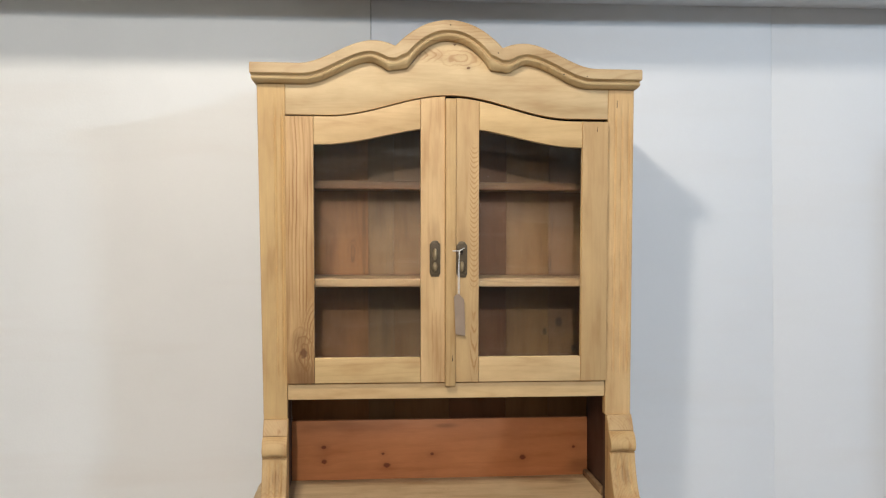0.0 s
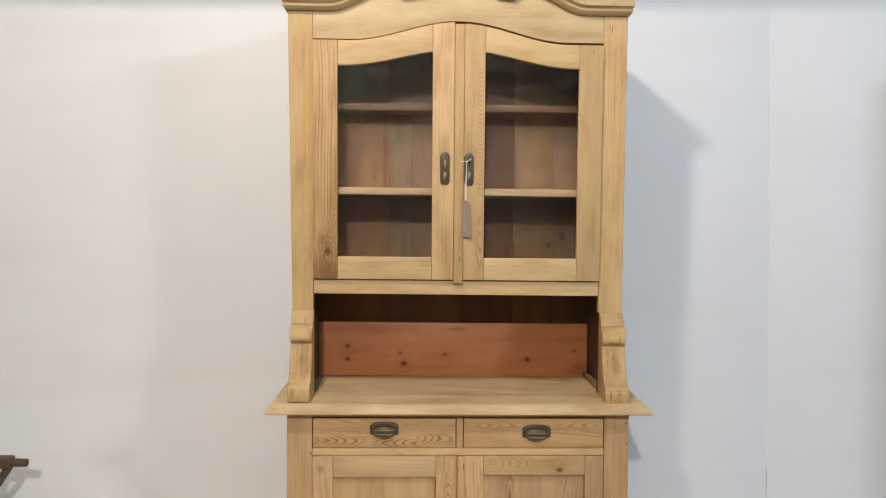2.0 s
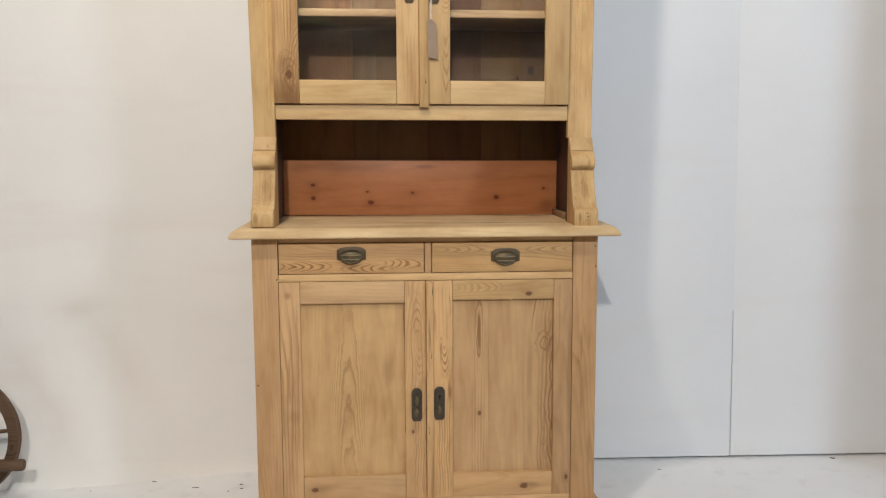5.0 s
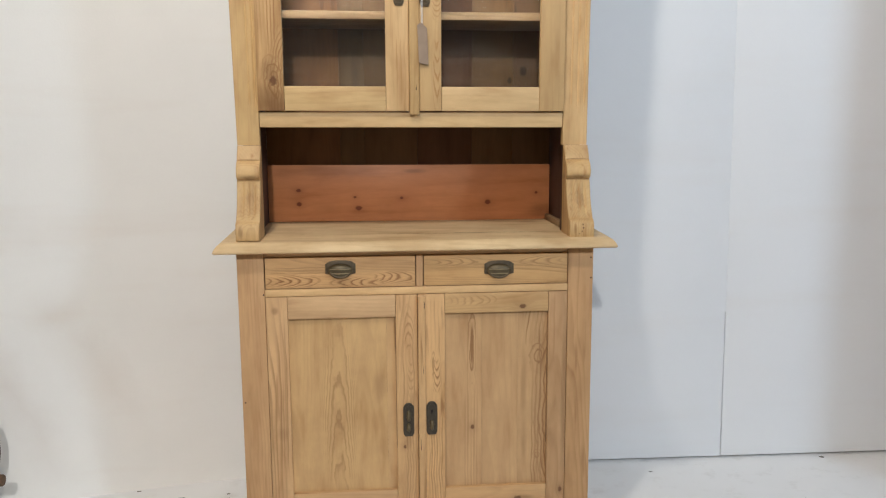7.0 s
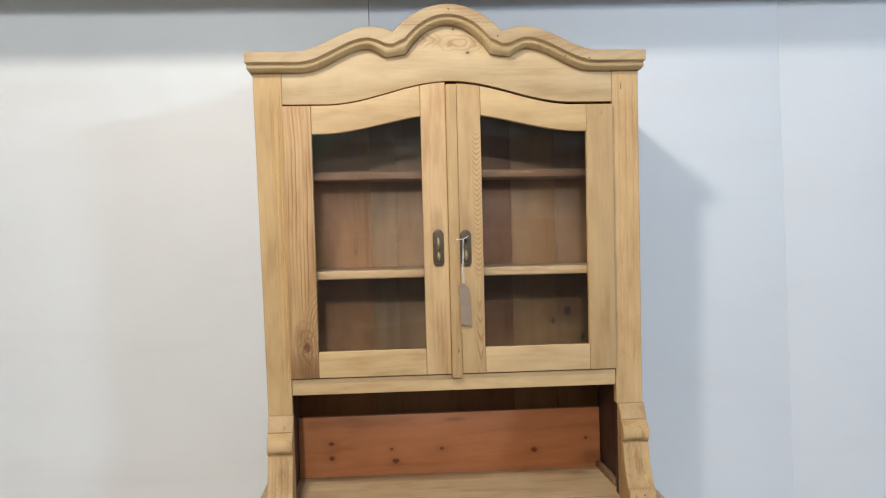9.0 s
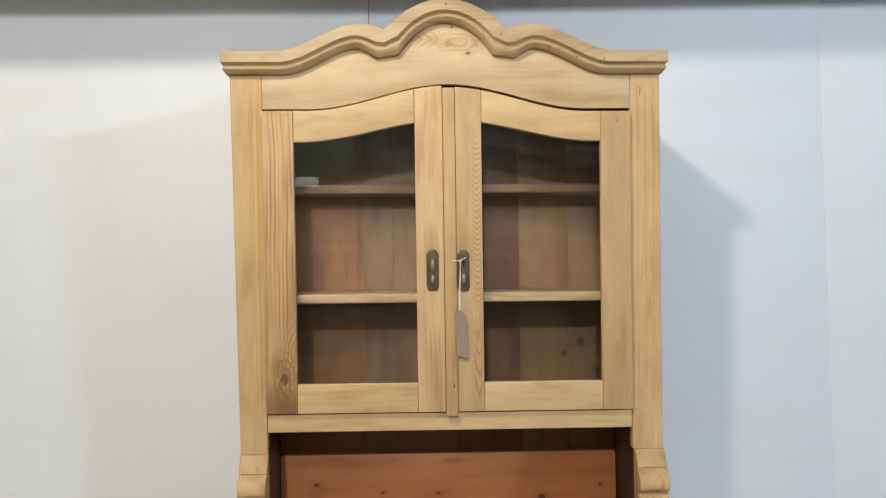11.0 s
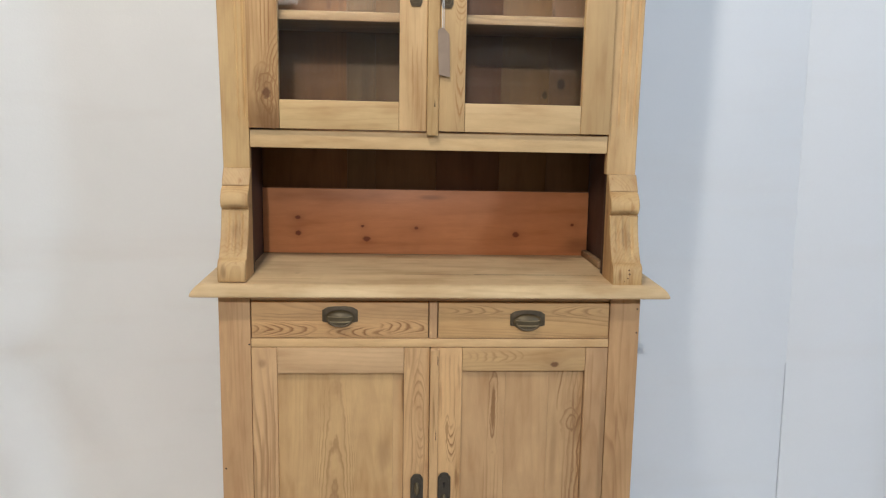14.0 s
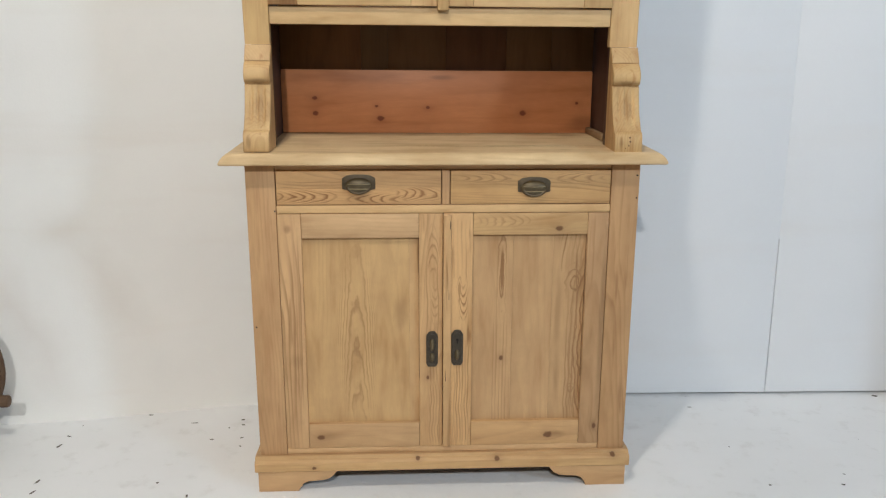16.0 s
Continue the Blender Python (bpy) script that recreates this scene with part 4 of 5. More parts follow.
def base_door(x0, x1, xp0, xp1, z_top_rail, hx, hz, outer, inner, rail_top, rail_low, cuts, boards):
    """Framed door: the hinge stile, then the other stile, rails and a panel of glued boards."""
    z0, z1, zb = 0.1155, 0.7395, 0.183
    y = FRONT
    left, right = box(x0, xp0, y, y + 0.022, z0, z1, 0.0018), box(xp1, x1, y, y + 0.022, z0, z1, 0.0018)
    if hx > (x0 + x1) / 2:
        door, other = part("door", left, outer, dresser), right
    else:
        door, other = part("door", right, outer, dresser), left
    part("stile", other, inner, door)
    part("rail", box(xp0 + 0.0006, xp1 - 0.0006, y + 0.0006, y + 0.0215, z_top_rail, z1, 0.0015), rail_top, door)
    part("rail", box(xp0 + 0.0006, xp1 - 0.0006, y + 0.0006, y + 0.0215, z0, zb, 0.0015), rail_low, door)
    ends = [xp0 - 0.004, *cuts, xp1 + 0.004]
    for k, (a, b) in enumerate(zip(ends, ends[1:])):
        part("panel", box(a + 0.0001, b - 0.0001, y + 0.0125, y + 0.0185, zb - 0.004, z_top_rail + 0.004, 0.0003, segments=1), boards[k], door)
    # dark strips stand in for gap and shade at the panel's top and right
    for a, b, c, d in ((xp1 - 0.0012, xp1, zb + 0.12, z_top_rail), (xp0 + 0.001, xp1 - 0.0013, z_top_rail - 0.0014, z_top_rail)):
        part("seam", box(a, b, y + 0.0105, y + 0.0124, c, d, 0), dirt_shade_m, door, "thin dark strip drawn as shade in the panel's edge")
    escutcheon(hx, hz, y, 0.096, 0.030, door, "dark aged brass door plate", brass_dark, hx > 0)
    return door


base_door(-0.4050, -0.0015, -0.348, -0.060, 0.6785, -0.028, 0.388, pine_stile, pine_burl, pine_low_h, pine_rail_low, (-0.085,), (pine_panel_arch, pine_panel_edge))
rdoor = base_door(0.0005, 0.4105, 0.073, 0.359, 0.6845, 0.036, 0.391, pine_brown_knot, pine_swirl, pine_rail_knot, pine_rail_low_b, (0.176, 0.277), (pine_panel_eye, pine_panel_mid, pine_panel_burl))
part("cover_strip", side_prism([(FRONT - 0.0005, 0.1165), (FRONT - 0.0065, 0.1165), (FRONT - 0.009, 0.122), (FRONT - 0.009, 0.735), (FRONT - 0.006, 0.739), (FRONT - 0.0005, 0.739)], -0.0005, 0.0200, 0.003), pine_strip, rdoor)

# plinth moulding and bracket feet
plinth = [(FRONT + 0.02, 0.057), (-0.099, 0.057), (-0.1045, 0.062), (-0.1045, 0.083), (-0.100, 0.089), (-0.094, 0.091), (-0.090, 0.0985), (FRONT + 0.02, 0.0985)]
part("plinth", side_prism(plinth, -0.489, 0.494, 0.0015), pine_plinth, dresser)
for x0, x1 in ((-0.489, -0.470), (0.475, 0.494)):
    part("plinth", box(x0, x1, FRONT + 0.021, BACK, 0.057, 0.0985, 0.003), pine_low_y, dresser)


def foot_outline(xo, s):
    """Bracket foot: straight block, then an ogee up to the plinth. s: the way inwards."""
    pts = [(0, 0), (0.104, 0), (0.108, 0.010), (0.116, 0.021), (0.130, 0.028), (0.155, 0.029), (0.178, 0.032), (0.192, 0.040), (0.205, 0.0565), (0, 0.0565)]
    return [(xo + s * a, b) for a, b in pts]


part("foot", prism(foot_outline(-0.482, 1), -0.097, -0.075, 0.0015), pine_feet, dresser)
part("foot", prism(foot_outline(0.486, -1), -0.097, -0.075, 0.0015), pine_feet, dresser)
for x0, x1 in ((-0.482, -0.462), (0.466, 0.486)):
    part("foot", box(x0, x1, -0.0745, BACK, 0, 0.0565, 0.002), pine_feet, dresser)
part("back_rail", box(-0.4615, 0.4655, BACK - 0.02, BACK, 0.001, 0.0975, 0.002), pine_side, dresser)
part("bottom_lining", box(-0.469, 0.474, FRONT + 0.0205, BACK - 0.0205, 0.060, 0.0975, 0), pine_side, dresser)

# worktop: a thin lower lip, rounded over towards the top on three sides
def worktop_mesh(x0, x1, y0, y1):
    bm = bmesh.new()
    rings = []
    for inset, z in ((0.012, 0.8618), (0.003, 0.8624), (0.0005, 0.8640), (0.0, 0.8665), (0.0015, 0.8705), (0.005, 0.8765), (0.010, 0.8825), (0.016, 0.8868), (0.023, 0.8890), (0.030, 0.8894)):
        ring = []
        for x, y in ((x0 + inset, y0 + inset * 0.9), (x1 - inset, y0 + inset * 0.9), (x1 - inset, y1), (x0 + inset, y1)):
            ring.append(bm.verts.new((x, y, z + 0.0283 * (y - y0))))
        rings.append(ring)
    for a, b in zip(rings, rings[1:]):
        for i in range(4):
            j = (i + 1) % 4
            bm.faces.new((a[i], a[j], b[j], b[i]))
    bm.faces.new(rings[0]), bm.faces.new(rings[-1])
    corners = [e for e in bm.edges if all(v.co.y < y0 + 0.05 for v in e.verts) and abs(e.verts[0].co.z - e.verts[1].co.z) > 1e-5 and abs(e.verts[0].co.x - e.verts[1].co.x) < 0.05]
    bmesh.ops.bevel(bm, geom=corners, offset=0.003, segments=2, affect="EDGES", profile=0.5)
    return bm


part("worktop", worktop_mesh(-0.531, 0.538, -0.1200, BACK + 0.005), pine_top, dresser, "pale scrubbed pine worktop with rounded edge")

for x0, x1, wide in ((0.105, 0.300, 0.0022), (0.301, 0.405, 0.0010), (-0.06, 0.100, 0.0007)):
    part("split", box(x0, x1, 0.0075, 0.0075 + wide, 0.8905, 0.8933, 0), dirt_shade_m if wide < 0.002 else dark_gap, dresser)

# hutch
HUTCH = True
bracket = [(0.006, TOP + 0.0014), (-0.092, TOP + 0.0014), (-0.0935, TOP + 0.004), (-0.0935, 0.914), (-0.0925, 0.926), (-0.0885, 0.934), (-0.0835, 0.9385), (-0.0775, 0.9400), (-0.0755, 0.9415), (-0.0745, 0.9440),
           (-0.064, 0.960), (-0.054, 0.980), (-0.0455, 1.005), (-0.040, 1.028), (-0.0375, 1.0425), (-0.0345, 1.0445), (-0.0335, 1.0460), (-0.0370, 1.0475), (-0.0425, 1.0510), (-0.0465, 1.0570), (-0.0480, 1.0650),
           (-0.0465, 1.0745), (-0.0420, 1.0835), (-0.0355, 1.0910), (-0.0290, 1.0955), (-0.0255, 1.0972), (-0.0248, 1.0984), (-0.0262, 1.0996), (-0.0245, 1.106), (-0.0190, 1.116), (-0.0130, 1.126), (-0.0090, 1.1325), (-0.0075, 1.1365), (0.006, 1.1365)]


def bracket_mesh(x0, x1):
    """Scroll bracket; three flutes run down its hollow part."""
    bm = bmesh.new()
    n = 40
    rows = []
    for y, z in bracket:
        row = []
        for i in range(n + 1):
            u = i / n
            deep = smoothstep(0.950, 0.962, z) * (1 - smoothstep(1.024, 1.036, z))
            cut = sum(max(0.0, 1 - ((u - c) / 0.075) ** 2) for c in (0.26, 0.5, 0.74))
            edge = 0.0020 * max(0, 1 - min(u, 1 - u) / 0.035) ** 2
            row.append(bm.verts.new((x0 + (x1 - x0) * u, y + (0.0045 * cut * deep + edge if y < -0.001 else 0), z)))
        rows.append(row)
    for a, b in zip(rows, rows[1:]):
        for i in range(n):
            bm.faces.new((a[i], a[i + 1], b[i + 1], b[i]))
    for col in (0, n):
        bm.faces.new([r[col] for r in rows])
    bm.faces.new([*rows[0], *reversed(rows[-1])])
    return bm


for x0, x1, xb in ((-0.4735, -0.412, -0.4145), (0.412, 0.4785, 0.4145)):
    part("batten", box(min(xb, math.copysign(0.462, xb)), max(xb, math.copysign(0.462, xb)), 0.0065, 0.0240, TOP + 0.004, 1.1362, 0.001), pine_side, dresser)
    part("bracket", bracket_mesh(x0, x1), pine_bracket, dresser, "carved scroll bracket of pale pine")


def post(x0, x1, depth, flutes, z0=1.137, z1=1.982, taper=0.0):
    """A flat post with shallow flutes cut from z 1.26 up to the crown."""
    bm = bmesh.new()
    n = 48
    zs = [z0, 1.243, 1.256, 1.90, 1.935, z1] if flutes else [z0, z1]
    cols = [x0 + (x1 - x0) * i / n for i in range(n + 1)]
    rows = []
    for k, z in enumerate(zs):
        deep = 1.0 if flutes and 2 <= k <= 3 else 0.0
        row = []
        for x in cols:
            u = (x - x0) / (x1 - x0)
            d = sum(max(0.0, 1 - ((u - c) / 0.055) ** 2) for c in flutes)
            edge = 0.0018 * max(0, 1 - min(u, 1 - u) / 0.03) ** 2
            row.append(bm.verts.new((x + taper * (1 - u) * (z1 - z) / (z1 - z0), depth + edge + 0.0042 * d * deep, z)))
        rows.append(row)
    for j in range(len(zs) - 1):
        for i in range(n):
            bm.faces.new((rows[j][i], rows[j][i + 1], rows[j + 1][i + 1], rows[j + 1][i]))
    ring = rows[0] + [r[-1] for r in rows[1:]] + rows[-1][-2::-1] + [r[0] for r in rows[-2:0:-1]]
    back = [bm.verts.new((v.co.x, depth + 0.024, v.co.z)) for v in ring]
    for i in range(len(ring)):
        bm.faces.new((ring[i], back[i], back[(i + 1) % len(ring)], ring[(i + 1) % len(ring)]))
    bm.faces.new(back)
    return bm


part("post", post(-0.4840, -0.4145, 0.0, (0.62, 0.88), taper=0.0095), pine_up_post, dresser)
part("post", post(0.4095, 0.4775, 0.0, (0.30, 0.56, 0.82)), pine_up_post, dresser, "pale pine post with shallow flutes")
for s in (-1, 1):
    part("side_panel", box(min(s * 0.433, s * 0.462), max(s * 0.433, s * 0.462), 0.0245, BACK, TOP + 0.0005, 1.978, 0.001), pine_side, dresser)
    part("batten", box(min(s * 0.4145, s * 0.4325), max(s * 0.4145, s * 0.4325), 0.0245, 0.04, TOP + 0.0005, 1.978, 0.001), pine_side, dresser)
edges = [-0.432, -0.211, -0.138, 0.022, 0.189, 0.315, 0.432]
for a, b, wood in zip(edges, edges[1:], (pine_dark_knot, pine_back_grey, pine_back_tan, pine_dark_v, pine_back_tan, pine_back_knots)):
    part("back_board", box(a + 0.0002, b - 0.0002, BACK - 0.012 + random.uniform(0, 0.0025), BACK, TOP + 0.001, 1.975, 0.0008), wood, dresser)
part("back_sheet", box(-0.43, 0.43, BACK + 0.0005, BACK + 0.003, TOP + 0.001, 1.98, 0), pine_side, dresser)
part("niche_board", box(-0.4315, 0.4315, 0.260, 0.2715, 0.9002, 1.072, 0.0015), pine_orange, dresser, "reddish orange pine board with dark knots")
part("ledge", box(0.418, 0.4325, 0.075, 0.2585, 0.8985, 0.917, 0.004, 0.002), pine_shelf, dresser)
part("rail", box(-0.4135, 0.4085, 0.0008, 0.024, 1.1845, 1.2255, 0.0025), pine_up_h, dresser)
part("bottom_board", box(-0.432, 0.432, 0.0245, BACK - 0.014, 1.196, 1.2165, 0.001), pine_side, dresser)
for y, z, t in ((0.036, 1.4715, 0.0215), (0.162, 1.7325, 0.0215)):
    part("shelf", box(-0.432, 0.432, y, BACK - 0.014, z, z + t, 0.003, 0.001), pine_shelf if z < 1.6 else pine_shade_top, dresser)
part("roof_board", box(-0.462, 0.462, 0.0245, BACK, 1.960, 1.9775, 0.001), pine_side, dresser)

def crown_top(x):
    a = abs(x)
    main = 2.1385 - 3.3 * a * a - 20 * a ** 4
    side = 2.0255 + 0.059 * (1 - smoothstep(0.19, 0.375, a)) if a > 0.187 else 2.0845 - 0.010 * ((0.187 - a) / 0.047) ** 2
    return max(main, side)


def crown_low(x):
    a = abs(x)
    main = 2.0940 - 5.6 * a * a - 90 * a ** 4
    if a > 0.195:
        return 1.9800 + 0.057 * (1 - smoothstep(0.195, 0.36, a))
    if a > 0.153:
        return 2.0370 - 0.0215 * ((0.195 - a) / 0.042) ** 1.4
    return max(main, 2.0155 + 0.0075 * (0.153 - a) / 0.049) if a > 0.09 else main


def crown():
    """Crown moulding swept over the scalloped front and back along both sides."""
    prof = [(-0.020, 1.0), (0.029, 1.0), (0.0325, 0.965), (0.034, 0.91), (0.034, 0.44), (0.0325, 0.415), (0.0285, 0.40), (0.0240, 0.375), (0.0222, 0.335), (0.0228, 0.290), (0.0250, 0.262), (0.0262, 0.215), (0.0250, 0.150), (0.0205, 0.085), (0.0155, 0.035), (0.0125, 0.0), (-0.020, 0.0)]
    path = []
    n = 220
    for y in (BACK, 0.1, 0.0):
        path.append(("L", y))
    for i in range(n + 1):
        path.append(("F", -1 + 2 * i / n))
    for y in (0.0, 0.1, BACK):
        path.append(("R", y))
    bm = bmesh.new()
    rings = []
    for kind, v in path:
        ring = []
        for o, h in prof:
            ext = 0.4815 + 0.32 * max(o, 0) + min(o, 0)
            x = -ext if kind == "L" else ext if kind == "R" else v * ext
            zl, zu = crown_low(x), crown_top(x)
            y = v - 0.0 if kind != "F" else -o
            if kind != "F" and v == 0.0:
                y = -o * 0.5
            ring.append(bm.verts.new((x - 0.0045, y, zl + (zu - zl) * h + 0.003)))
        rings.append(ring)
    for a, b in zip(rings, rings[1:]):
        for i in range(len(prof)):
            j = (i + 1) % len(prof)
            bm.faces.new((a[i], b[i], b[j], a[j]))
    for ring in (rings[0], rings[-1]):
        bm.faces.new(ring)
    return bm


xs = [-0.4140 + 0.823 * i / 60 for i in range(61)]
# wooden stop, coloured near black to paint the shade in the door gap
part("door_stop", prism([(x, fascia_low(x) - 0.022) for x in xs] + [(x, fascia_low(x) + 0.02) for x in reversed(xs)], 0.0190, 0.0235, 0), dark_gap, dresser)
part("fascia", prism([(x, fascia_low(x)) for x in xs] + [(x, crown_low(x) + 0.006) for x in reversed(xs)], 0.0008, 0.0185, 0.0012), pine_fascia, dresser)
part("crown", crown(), pine_crown, dresser, "scalloped crown moulding of pale pine")


def glazed_door(x0, x1, xp0, xp1, hx, hz, hinge_left, outer, inner):
    z0, zb, y, t = 1.2285, 1.2925, -0.013, 0.020
    gap = 0.0055 if hinge_left else 0.0086

    def board(a, b, low=z0):
        k = [a + (b - a) * i / 16 for i in range(17)]
        return prism([(a, low), (b, low)] + [(x, fascia_low(x) - gap) for x in reversed(k)], y, y + t, 0.0018)
    first, other = (board(x0, xp0), board(xp1, x1)) if hinge_left else (board(xp1, x1), board(x0, xp0))
    door = part("door", first, outer, dresser)
    part("stile", other, inner, door)
    k = [xp0 + 0.0006 + (xp1 - xp0 - 0.0012) * i / 24 for i in range(25)]
    part("rail", prism([(x, pane_top(x)) for x in k] + [(x, fascia_low(x) - gap) for x in reversed(k)], y + 0.0006, y + t - 0.0005, 0.0018), pine_up_h, door)
    part("rail", box(xp0 + 0.0006, xp1 - 0.0006, y + 0.0006, y + t - 0.0005, z0, zb, 0.0018), pine_up_h, door)
    g = prism([(xp0 - 0.003, zb - 0.003), (xp1 + 0.003, zb - 0.003)] + [(x, pane_top(x) + 0.003) for x in reversed(k)], y + 0.012, y + 0.0145, 0)
    pane = part("pane", g, glass_m, door, "clear old window glass")
    pane.visible_shadow = False
    escutcheon(hx, hz, y, 0.092, 0.0275, door, "aged brass door plate with raised bosses", brass_m, not hinge_left)
    return door


ldoor = glazed_door(-0.4135, -0.0135, -0.3445, -0.0755, -0.0395, 1.546, True, pine_knotty, pine_up_meet)
glazed_door(0.0145, 0.4075, 0.0730, 0.3405, 0.0290, 1.544, False, pine_up_v, pine_ladder)
part("cover_strip", side_prism([(-0.0005, 1.219), (-0.0165, 1.219), (-0.019, 1.224), (-0.019, 1.938), (-0.016, 1.950), (-0.0005, 1.950)], -0.0130, 0.0140, 0.003), pine_up_v, ldoor)

# nail holes and splits in the old wood
for x, z in ((0.285, 2.012), (0.345, 2.008), (-0.002, 2.128), (0.118, 2.062)):
    part("nail_hole", rod((x, -0.0348, z), (x, -0.0332, z), 0.0018, seg=8), dark_gap, dresser)
for x, z in ((0.4745, 0.834), (0.4755, 0.778), (-0.468, 0.449), (-0.409, 0.745)):
    part("nail_hole", rod((x, FRONT - 0.0006, z), (x, FRONT + 0.001, z), 0.0022, seg=8), dark_gap, dresser)
for x, z, r in ((0.4475, 0.9265, 0.0026), (0.4490, 0.9170, 0.0032), (0.4455, 0.9075, 0.0024), (0.4380, 0.9010, 0.0016)):
    part("nail_hole", rod((x, -0.0942, z), (x, -0.0920, z), r * 0.8, seg=8), dirt_shade_m, dresser)
for outline, y in (([(0.4320, 1.935), (0.4328, 1.952), (0.4338, 1.957), (0.4340, 1.938)], -0.0006), ([(0.3775, 1.872), (0.3782, 1.885), (0.3790, 1.872)], -0.0138), ([(0.0035, 1.283), (0.0050, 1.300), (0.0062, 1.283)], -0.0198),
                   ([(0.0160, 0.703), (0.0166, 0.724), (0.0180, 0.715), (0.0176, 0.700)], FRONT - 0.0096), ([(0.0132, 0.520), (0.0138, 0.548), (0.0146, 0.522)], FRONT - 0.0096), ([(0.0052, 0.300), (0.0060, 0.338), (0.0066, 0.304)], FRONT - 0.0096)):
    part("split", prism(outline, y, y + 0.0016, 0), dark_gap, dresser)

# ---- price tag on a string ----
tag = tagged(new("price_tag"), "small grey card tag hanging on white string from a door plate", "tag")
tag.location = (0.025, -0.022, 1.4)
bpy.context.view_layer.update()
cardm = prism([(0.0085, 1.449), (0.014, 1.455), (0.022, 1.4555), (0.0345, 1.442), (0.0375, 1.349), (0.0125, 1.3535)], -0.0225, -0.0218, 0)
part("card", cardm, paper, tag)
strands = [rod((0.0195, -0.0215, 1.452), (0.0190, -0.0225, 1.505), 0.0008, seg=6), rod((0.0190, -0.0225, 1.505), (0.0225, -0.0210, 1.566), 0.0008, seg=6),
           rod((0.0225, -0.0205, 1.452), (0.0215, -0.0215, 1.566), 0.0006, seg=6), rod((0.0225, -0.0210, 1.566), (0.005, -0.0190, 1.5655), 0.0012, seg=6), rod((0.0225, -0.0210, 1.566), (0.0355, -0.0195, 1.5735), 0.0016, 0.0007, seg=6)]
part("string", join(strands), string_m, tag)
key = join([rod((0.029, -0.018, 1.567), (0.029, -0.030, 1.567), 0.0024, seg=8)])
part("key", key, iron, tag)

HUTCH = False

# ---- old spinning wheel at the wall ----
sw = tagged(new("spinning_wheel"), "old dark brown wooden spinning wheel standing by the wall", "spinning wheel")
sw.location = (-1.50, 0.24, 0)
bpy.context.view_layer.update()
cx, cy, cz, RW = -1.486, 0.25, 0.216, 0.214
bm = bmesh.new()
sect = [(-0.013, -0.016), (0.0, -0.019), (0.013, -0.016), (0.015, 0.0), (0.013, 0.015), (0.004, 0.018), (0.0, 0.013), (-0.004, 0.018), (-0.013, 0.015), (-0.015, 0.0)]
rings = []
for i in range(64):
    a = 2 * math.pi * i / 64
    rings.append([bm.verts.new((cx + (RW - 0.018 + r) * math.cos(a), cy + o, cz + (RW - 0.018 + r) * math.sin(a))) for o, r in sect])
for a, b in zip(rings, rings[1:] + rings[:1]):
    for i in range(len(sect)):
        j = (i + 1) % len(sect)
        bm.faces.new((a[i], b[i], b[j], a[j]))
part("rim", bm, wood_old, sw)
part("hub", rod((cx, cy - 0.04, cz), (cx, cy + 0.04, cz), 0.024), wood_old, sw)
for i in range(10):
    a = 2 * math.pi * (i + 0.12) / 10
    part("spoke", rod((cx + 0.02 * math.cos(a), cy, cz + 0.02 * math.sin(a)), (cx + 0.184 * math.cos(a), cy, cz + 0.184 * math.sin(a)), 0.009, 0.006, 10), wood_old, sw)
for y in (cy - 0.055, cy + 0.055):
    part("post", rod((cx - 0.02, y, 0.02), (cx, y, cz + 0.06), 0.015, 0.012), wood_old, sw)
part("upright", rod((cx - 0.03, cy - 0.05, 0.13), (cx + 0.032, cy - 0.02, 0.68), 0.016, 0.013), wood_old, sw)
part("arm", box(-1.519, -1.399, cy - 0.022, cy + 0.022, 0.606, 0.642, 0.006), wood_old, sw)
part("peg", rod((-1.404, cy, 0.623), (-1.352, cy, 0.622), 0.013, 0.013), wood_old, sw)
part("brace", rod((-1.409, cy, 0.611), (-1.477, cy - 0.01, 0.504), 0.0125), wood_old, sw)
part("bench", box(-1.79, -1.31, cy - 0.135, cy - 0.065, 0.122, 0.153, 0.006), wood_old, sw)
part("bench_end", rod((-1.352, cy - 0.05, 0.135), (-1.244, cy - 0.05, 0.135), 0.019, 0.018), wood_old, sw)
for x, y in ((-1.36, cy - 0.16), (-1.72, cy - 0.17), (-1.56, cy + 0.07)):
    part("leg", rod((x, y, 0.0), (x * 0.9 - 0.15, cy - 0.09 if y < cy else cy + 0.05, 0.135), 0.013, 0.017), wood_old, sw)

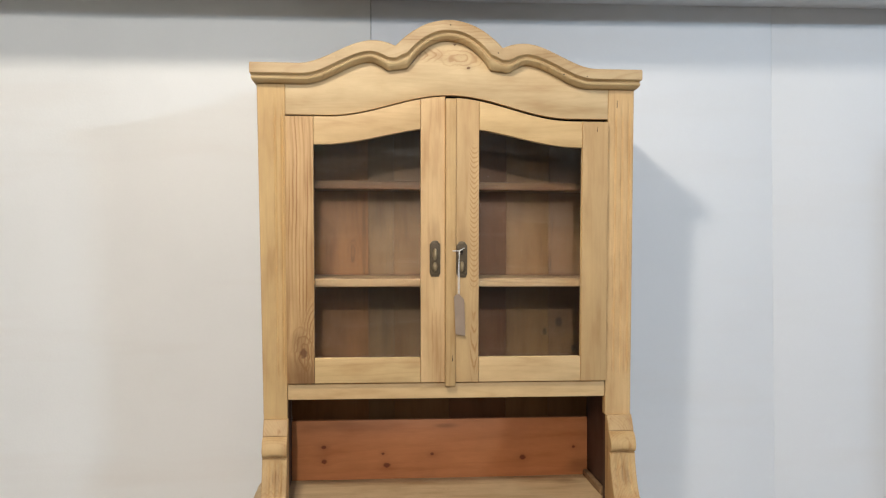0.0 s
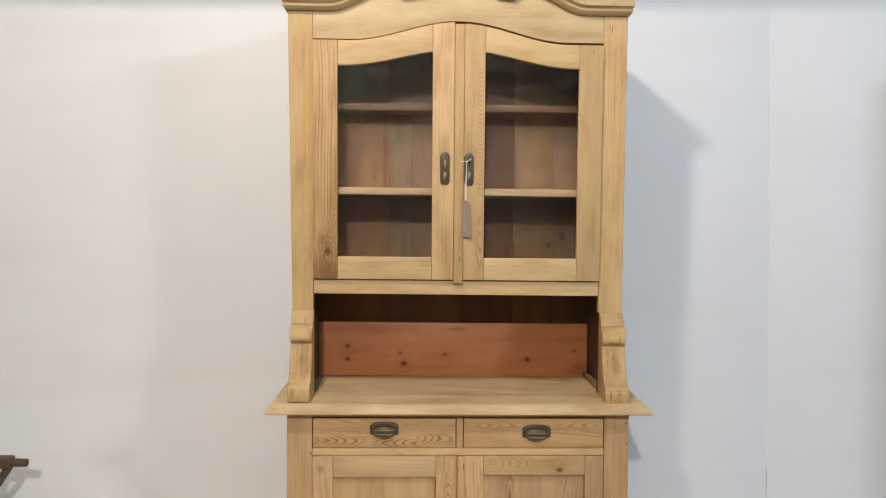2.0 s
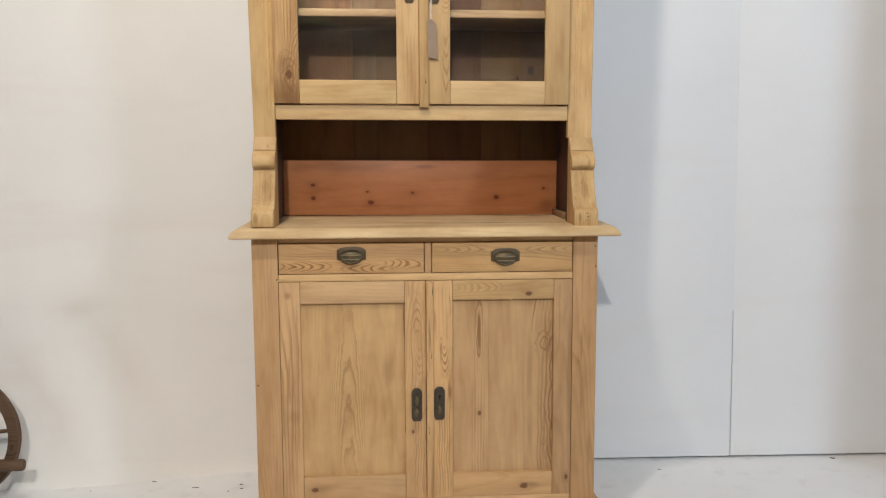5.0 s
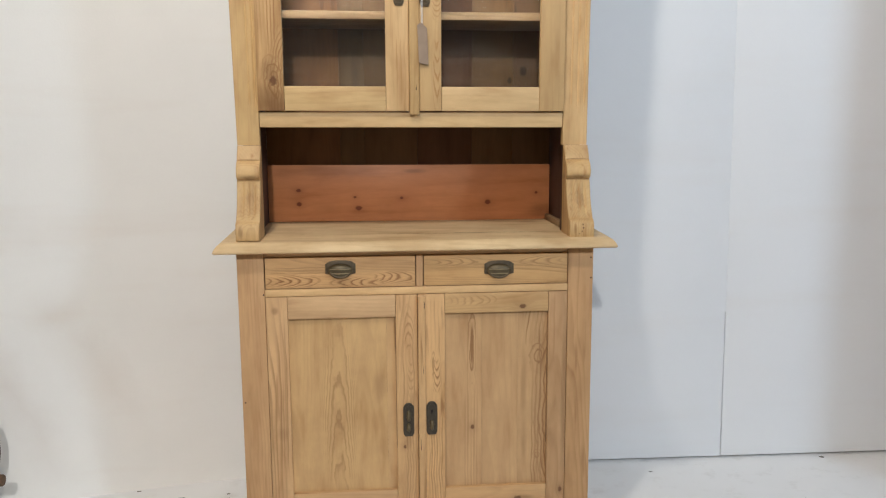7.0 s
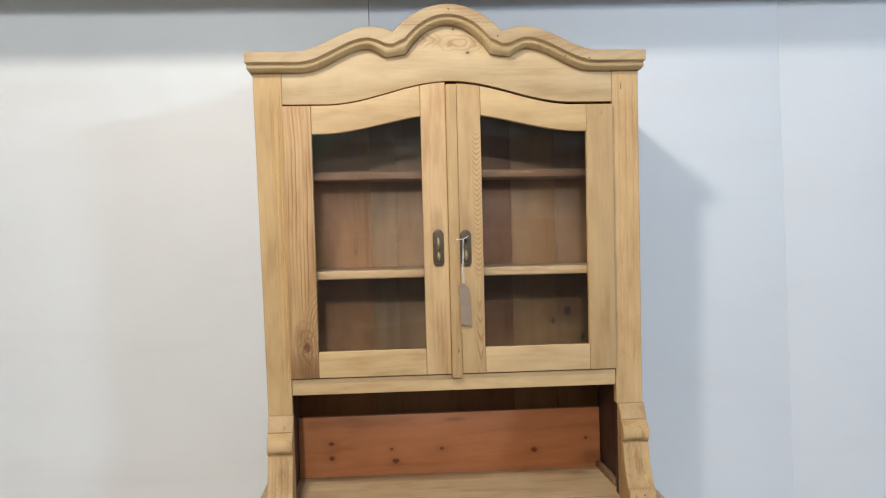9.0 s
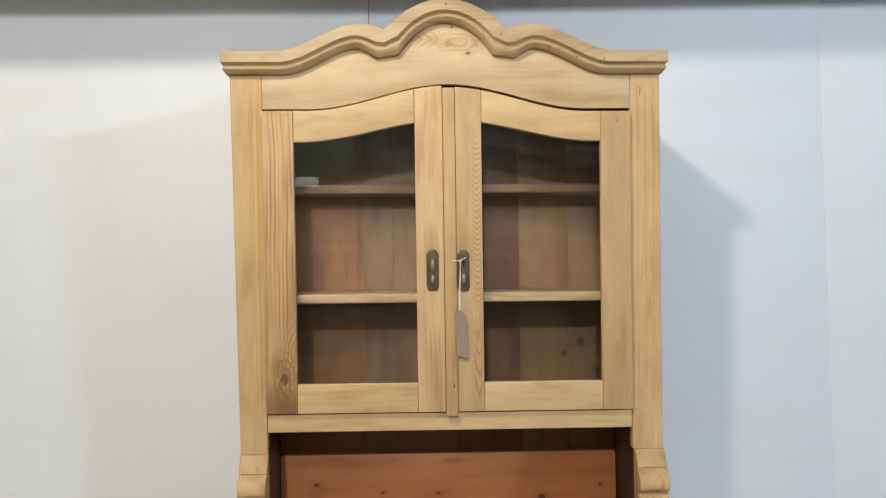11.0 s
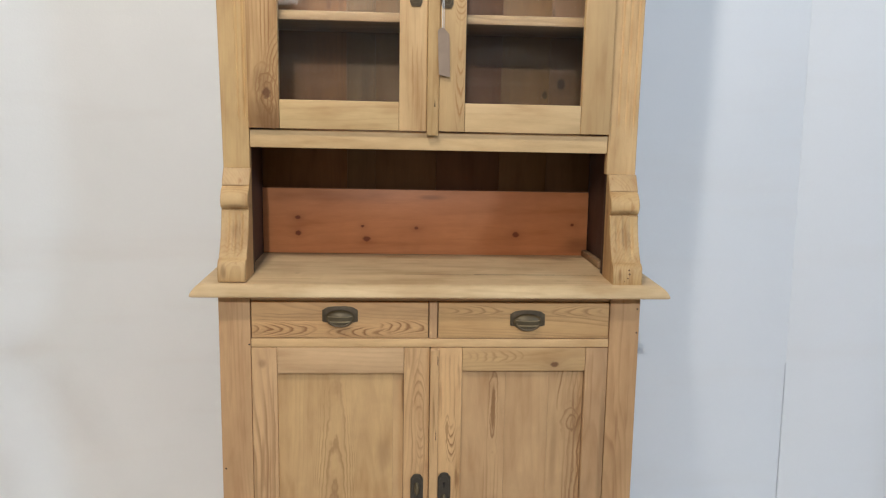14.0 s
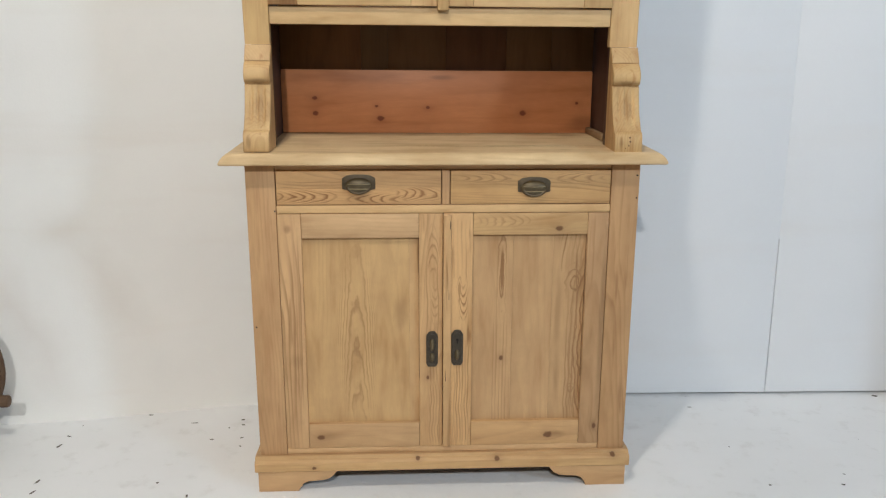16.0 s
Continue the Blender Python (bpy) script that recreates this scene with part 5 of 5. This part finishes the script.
# ---- chips and cracks in the floor paint ----
rng = random.Random(5)
bm = bmesh.new()


def chip(x, y, a, b, turn):
    pts = []
    for i in range(9):
        t = 2 * math.pi * i / 9
        r = rng.uniform(0.6, 1.15)
        u, v = a * r * math.cos(t), b * r * math.sin(t)
        pts.append(bm.verts.new((x + u * math.cos(turn) - v * math.sin(turn), y + u * math.sin(turn) + v * math.cos(turn), 0.0012)))
    f = bm.faces.new(pts)
    r = bmesh.ops.extrude_face_region(bm, geom=[f])
    bmesh.ops.translate(bm, verts=[g for g in r["geom"] if isinstance(g, bmesh.types.BMVert)], vec=(0, 0, -0.003))


CHIPS = [
    (-1.131, 0.359, 0.014, 0.006, 30),
    (-1.109, 0.178, 0.012, 0.004, 65),
    (-1.084, -0.021, 0.012, 0.004, 70),
    (-1.074, -0.075, 0.01, 0.003, 70),
    (-0.903, 0.374, 0.008, 0.003, 0),
    (-0.75, 0.313, 0.014, 0.0018, 0),
    (-0.673, 0.202, 0.007, 0.003, 0),
    (-0.606, 0.33, 0.006, 0.005, 0),
    (-0.599, 0.295, 0.005, 0.004, 0),
    (-0.588, 0.209, 0.006, 0.003, 20),
    (-0.582, 0.157, 0.003, 0.004, 60),
    (-1.23, 0.344, 0.005, 0.003, 0),
    (-0.762, -0.04, 0.004, 0.004, 0),
    (-0.667, -0.108, 0.003, 0.008, 0),
    (0.876, -0.119, 0.004, 0.003, 0),
    (1.073, -0.125, 0.006, 0.003, 0),
    (1.481, 0.424, 0.01, 0.006, -30),
    (0.826, 0.363, 0.007, 0.002, 0),
    (-1.108, 0.241, 0.004, 0.002, 60),
]
for x, y, a, b, turn in CHIPS:
    chip(x, y, a, b, radians(turn))
for _ in range(30):
    chip(rng.uniform(-1.6, 1.7), rng.uniform(-1.6, 0.33), rng.uniform(0.0015, 0.005), rng.uniform(0.001, 0.003), rng.uniform(0, 3.1))
tagged(finish("floor_chips", bm, chip_m, smooth=False, origin=(0, 0, 0)), "small dark chips where floor paint has flaked", "chips", kind="stuff")
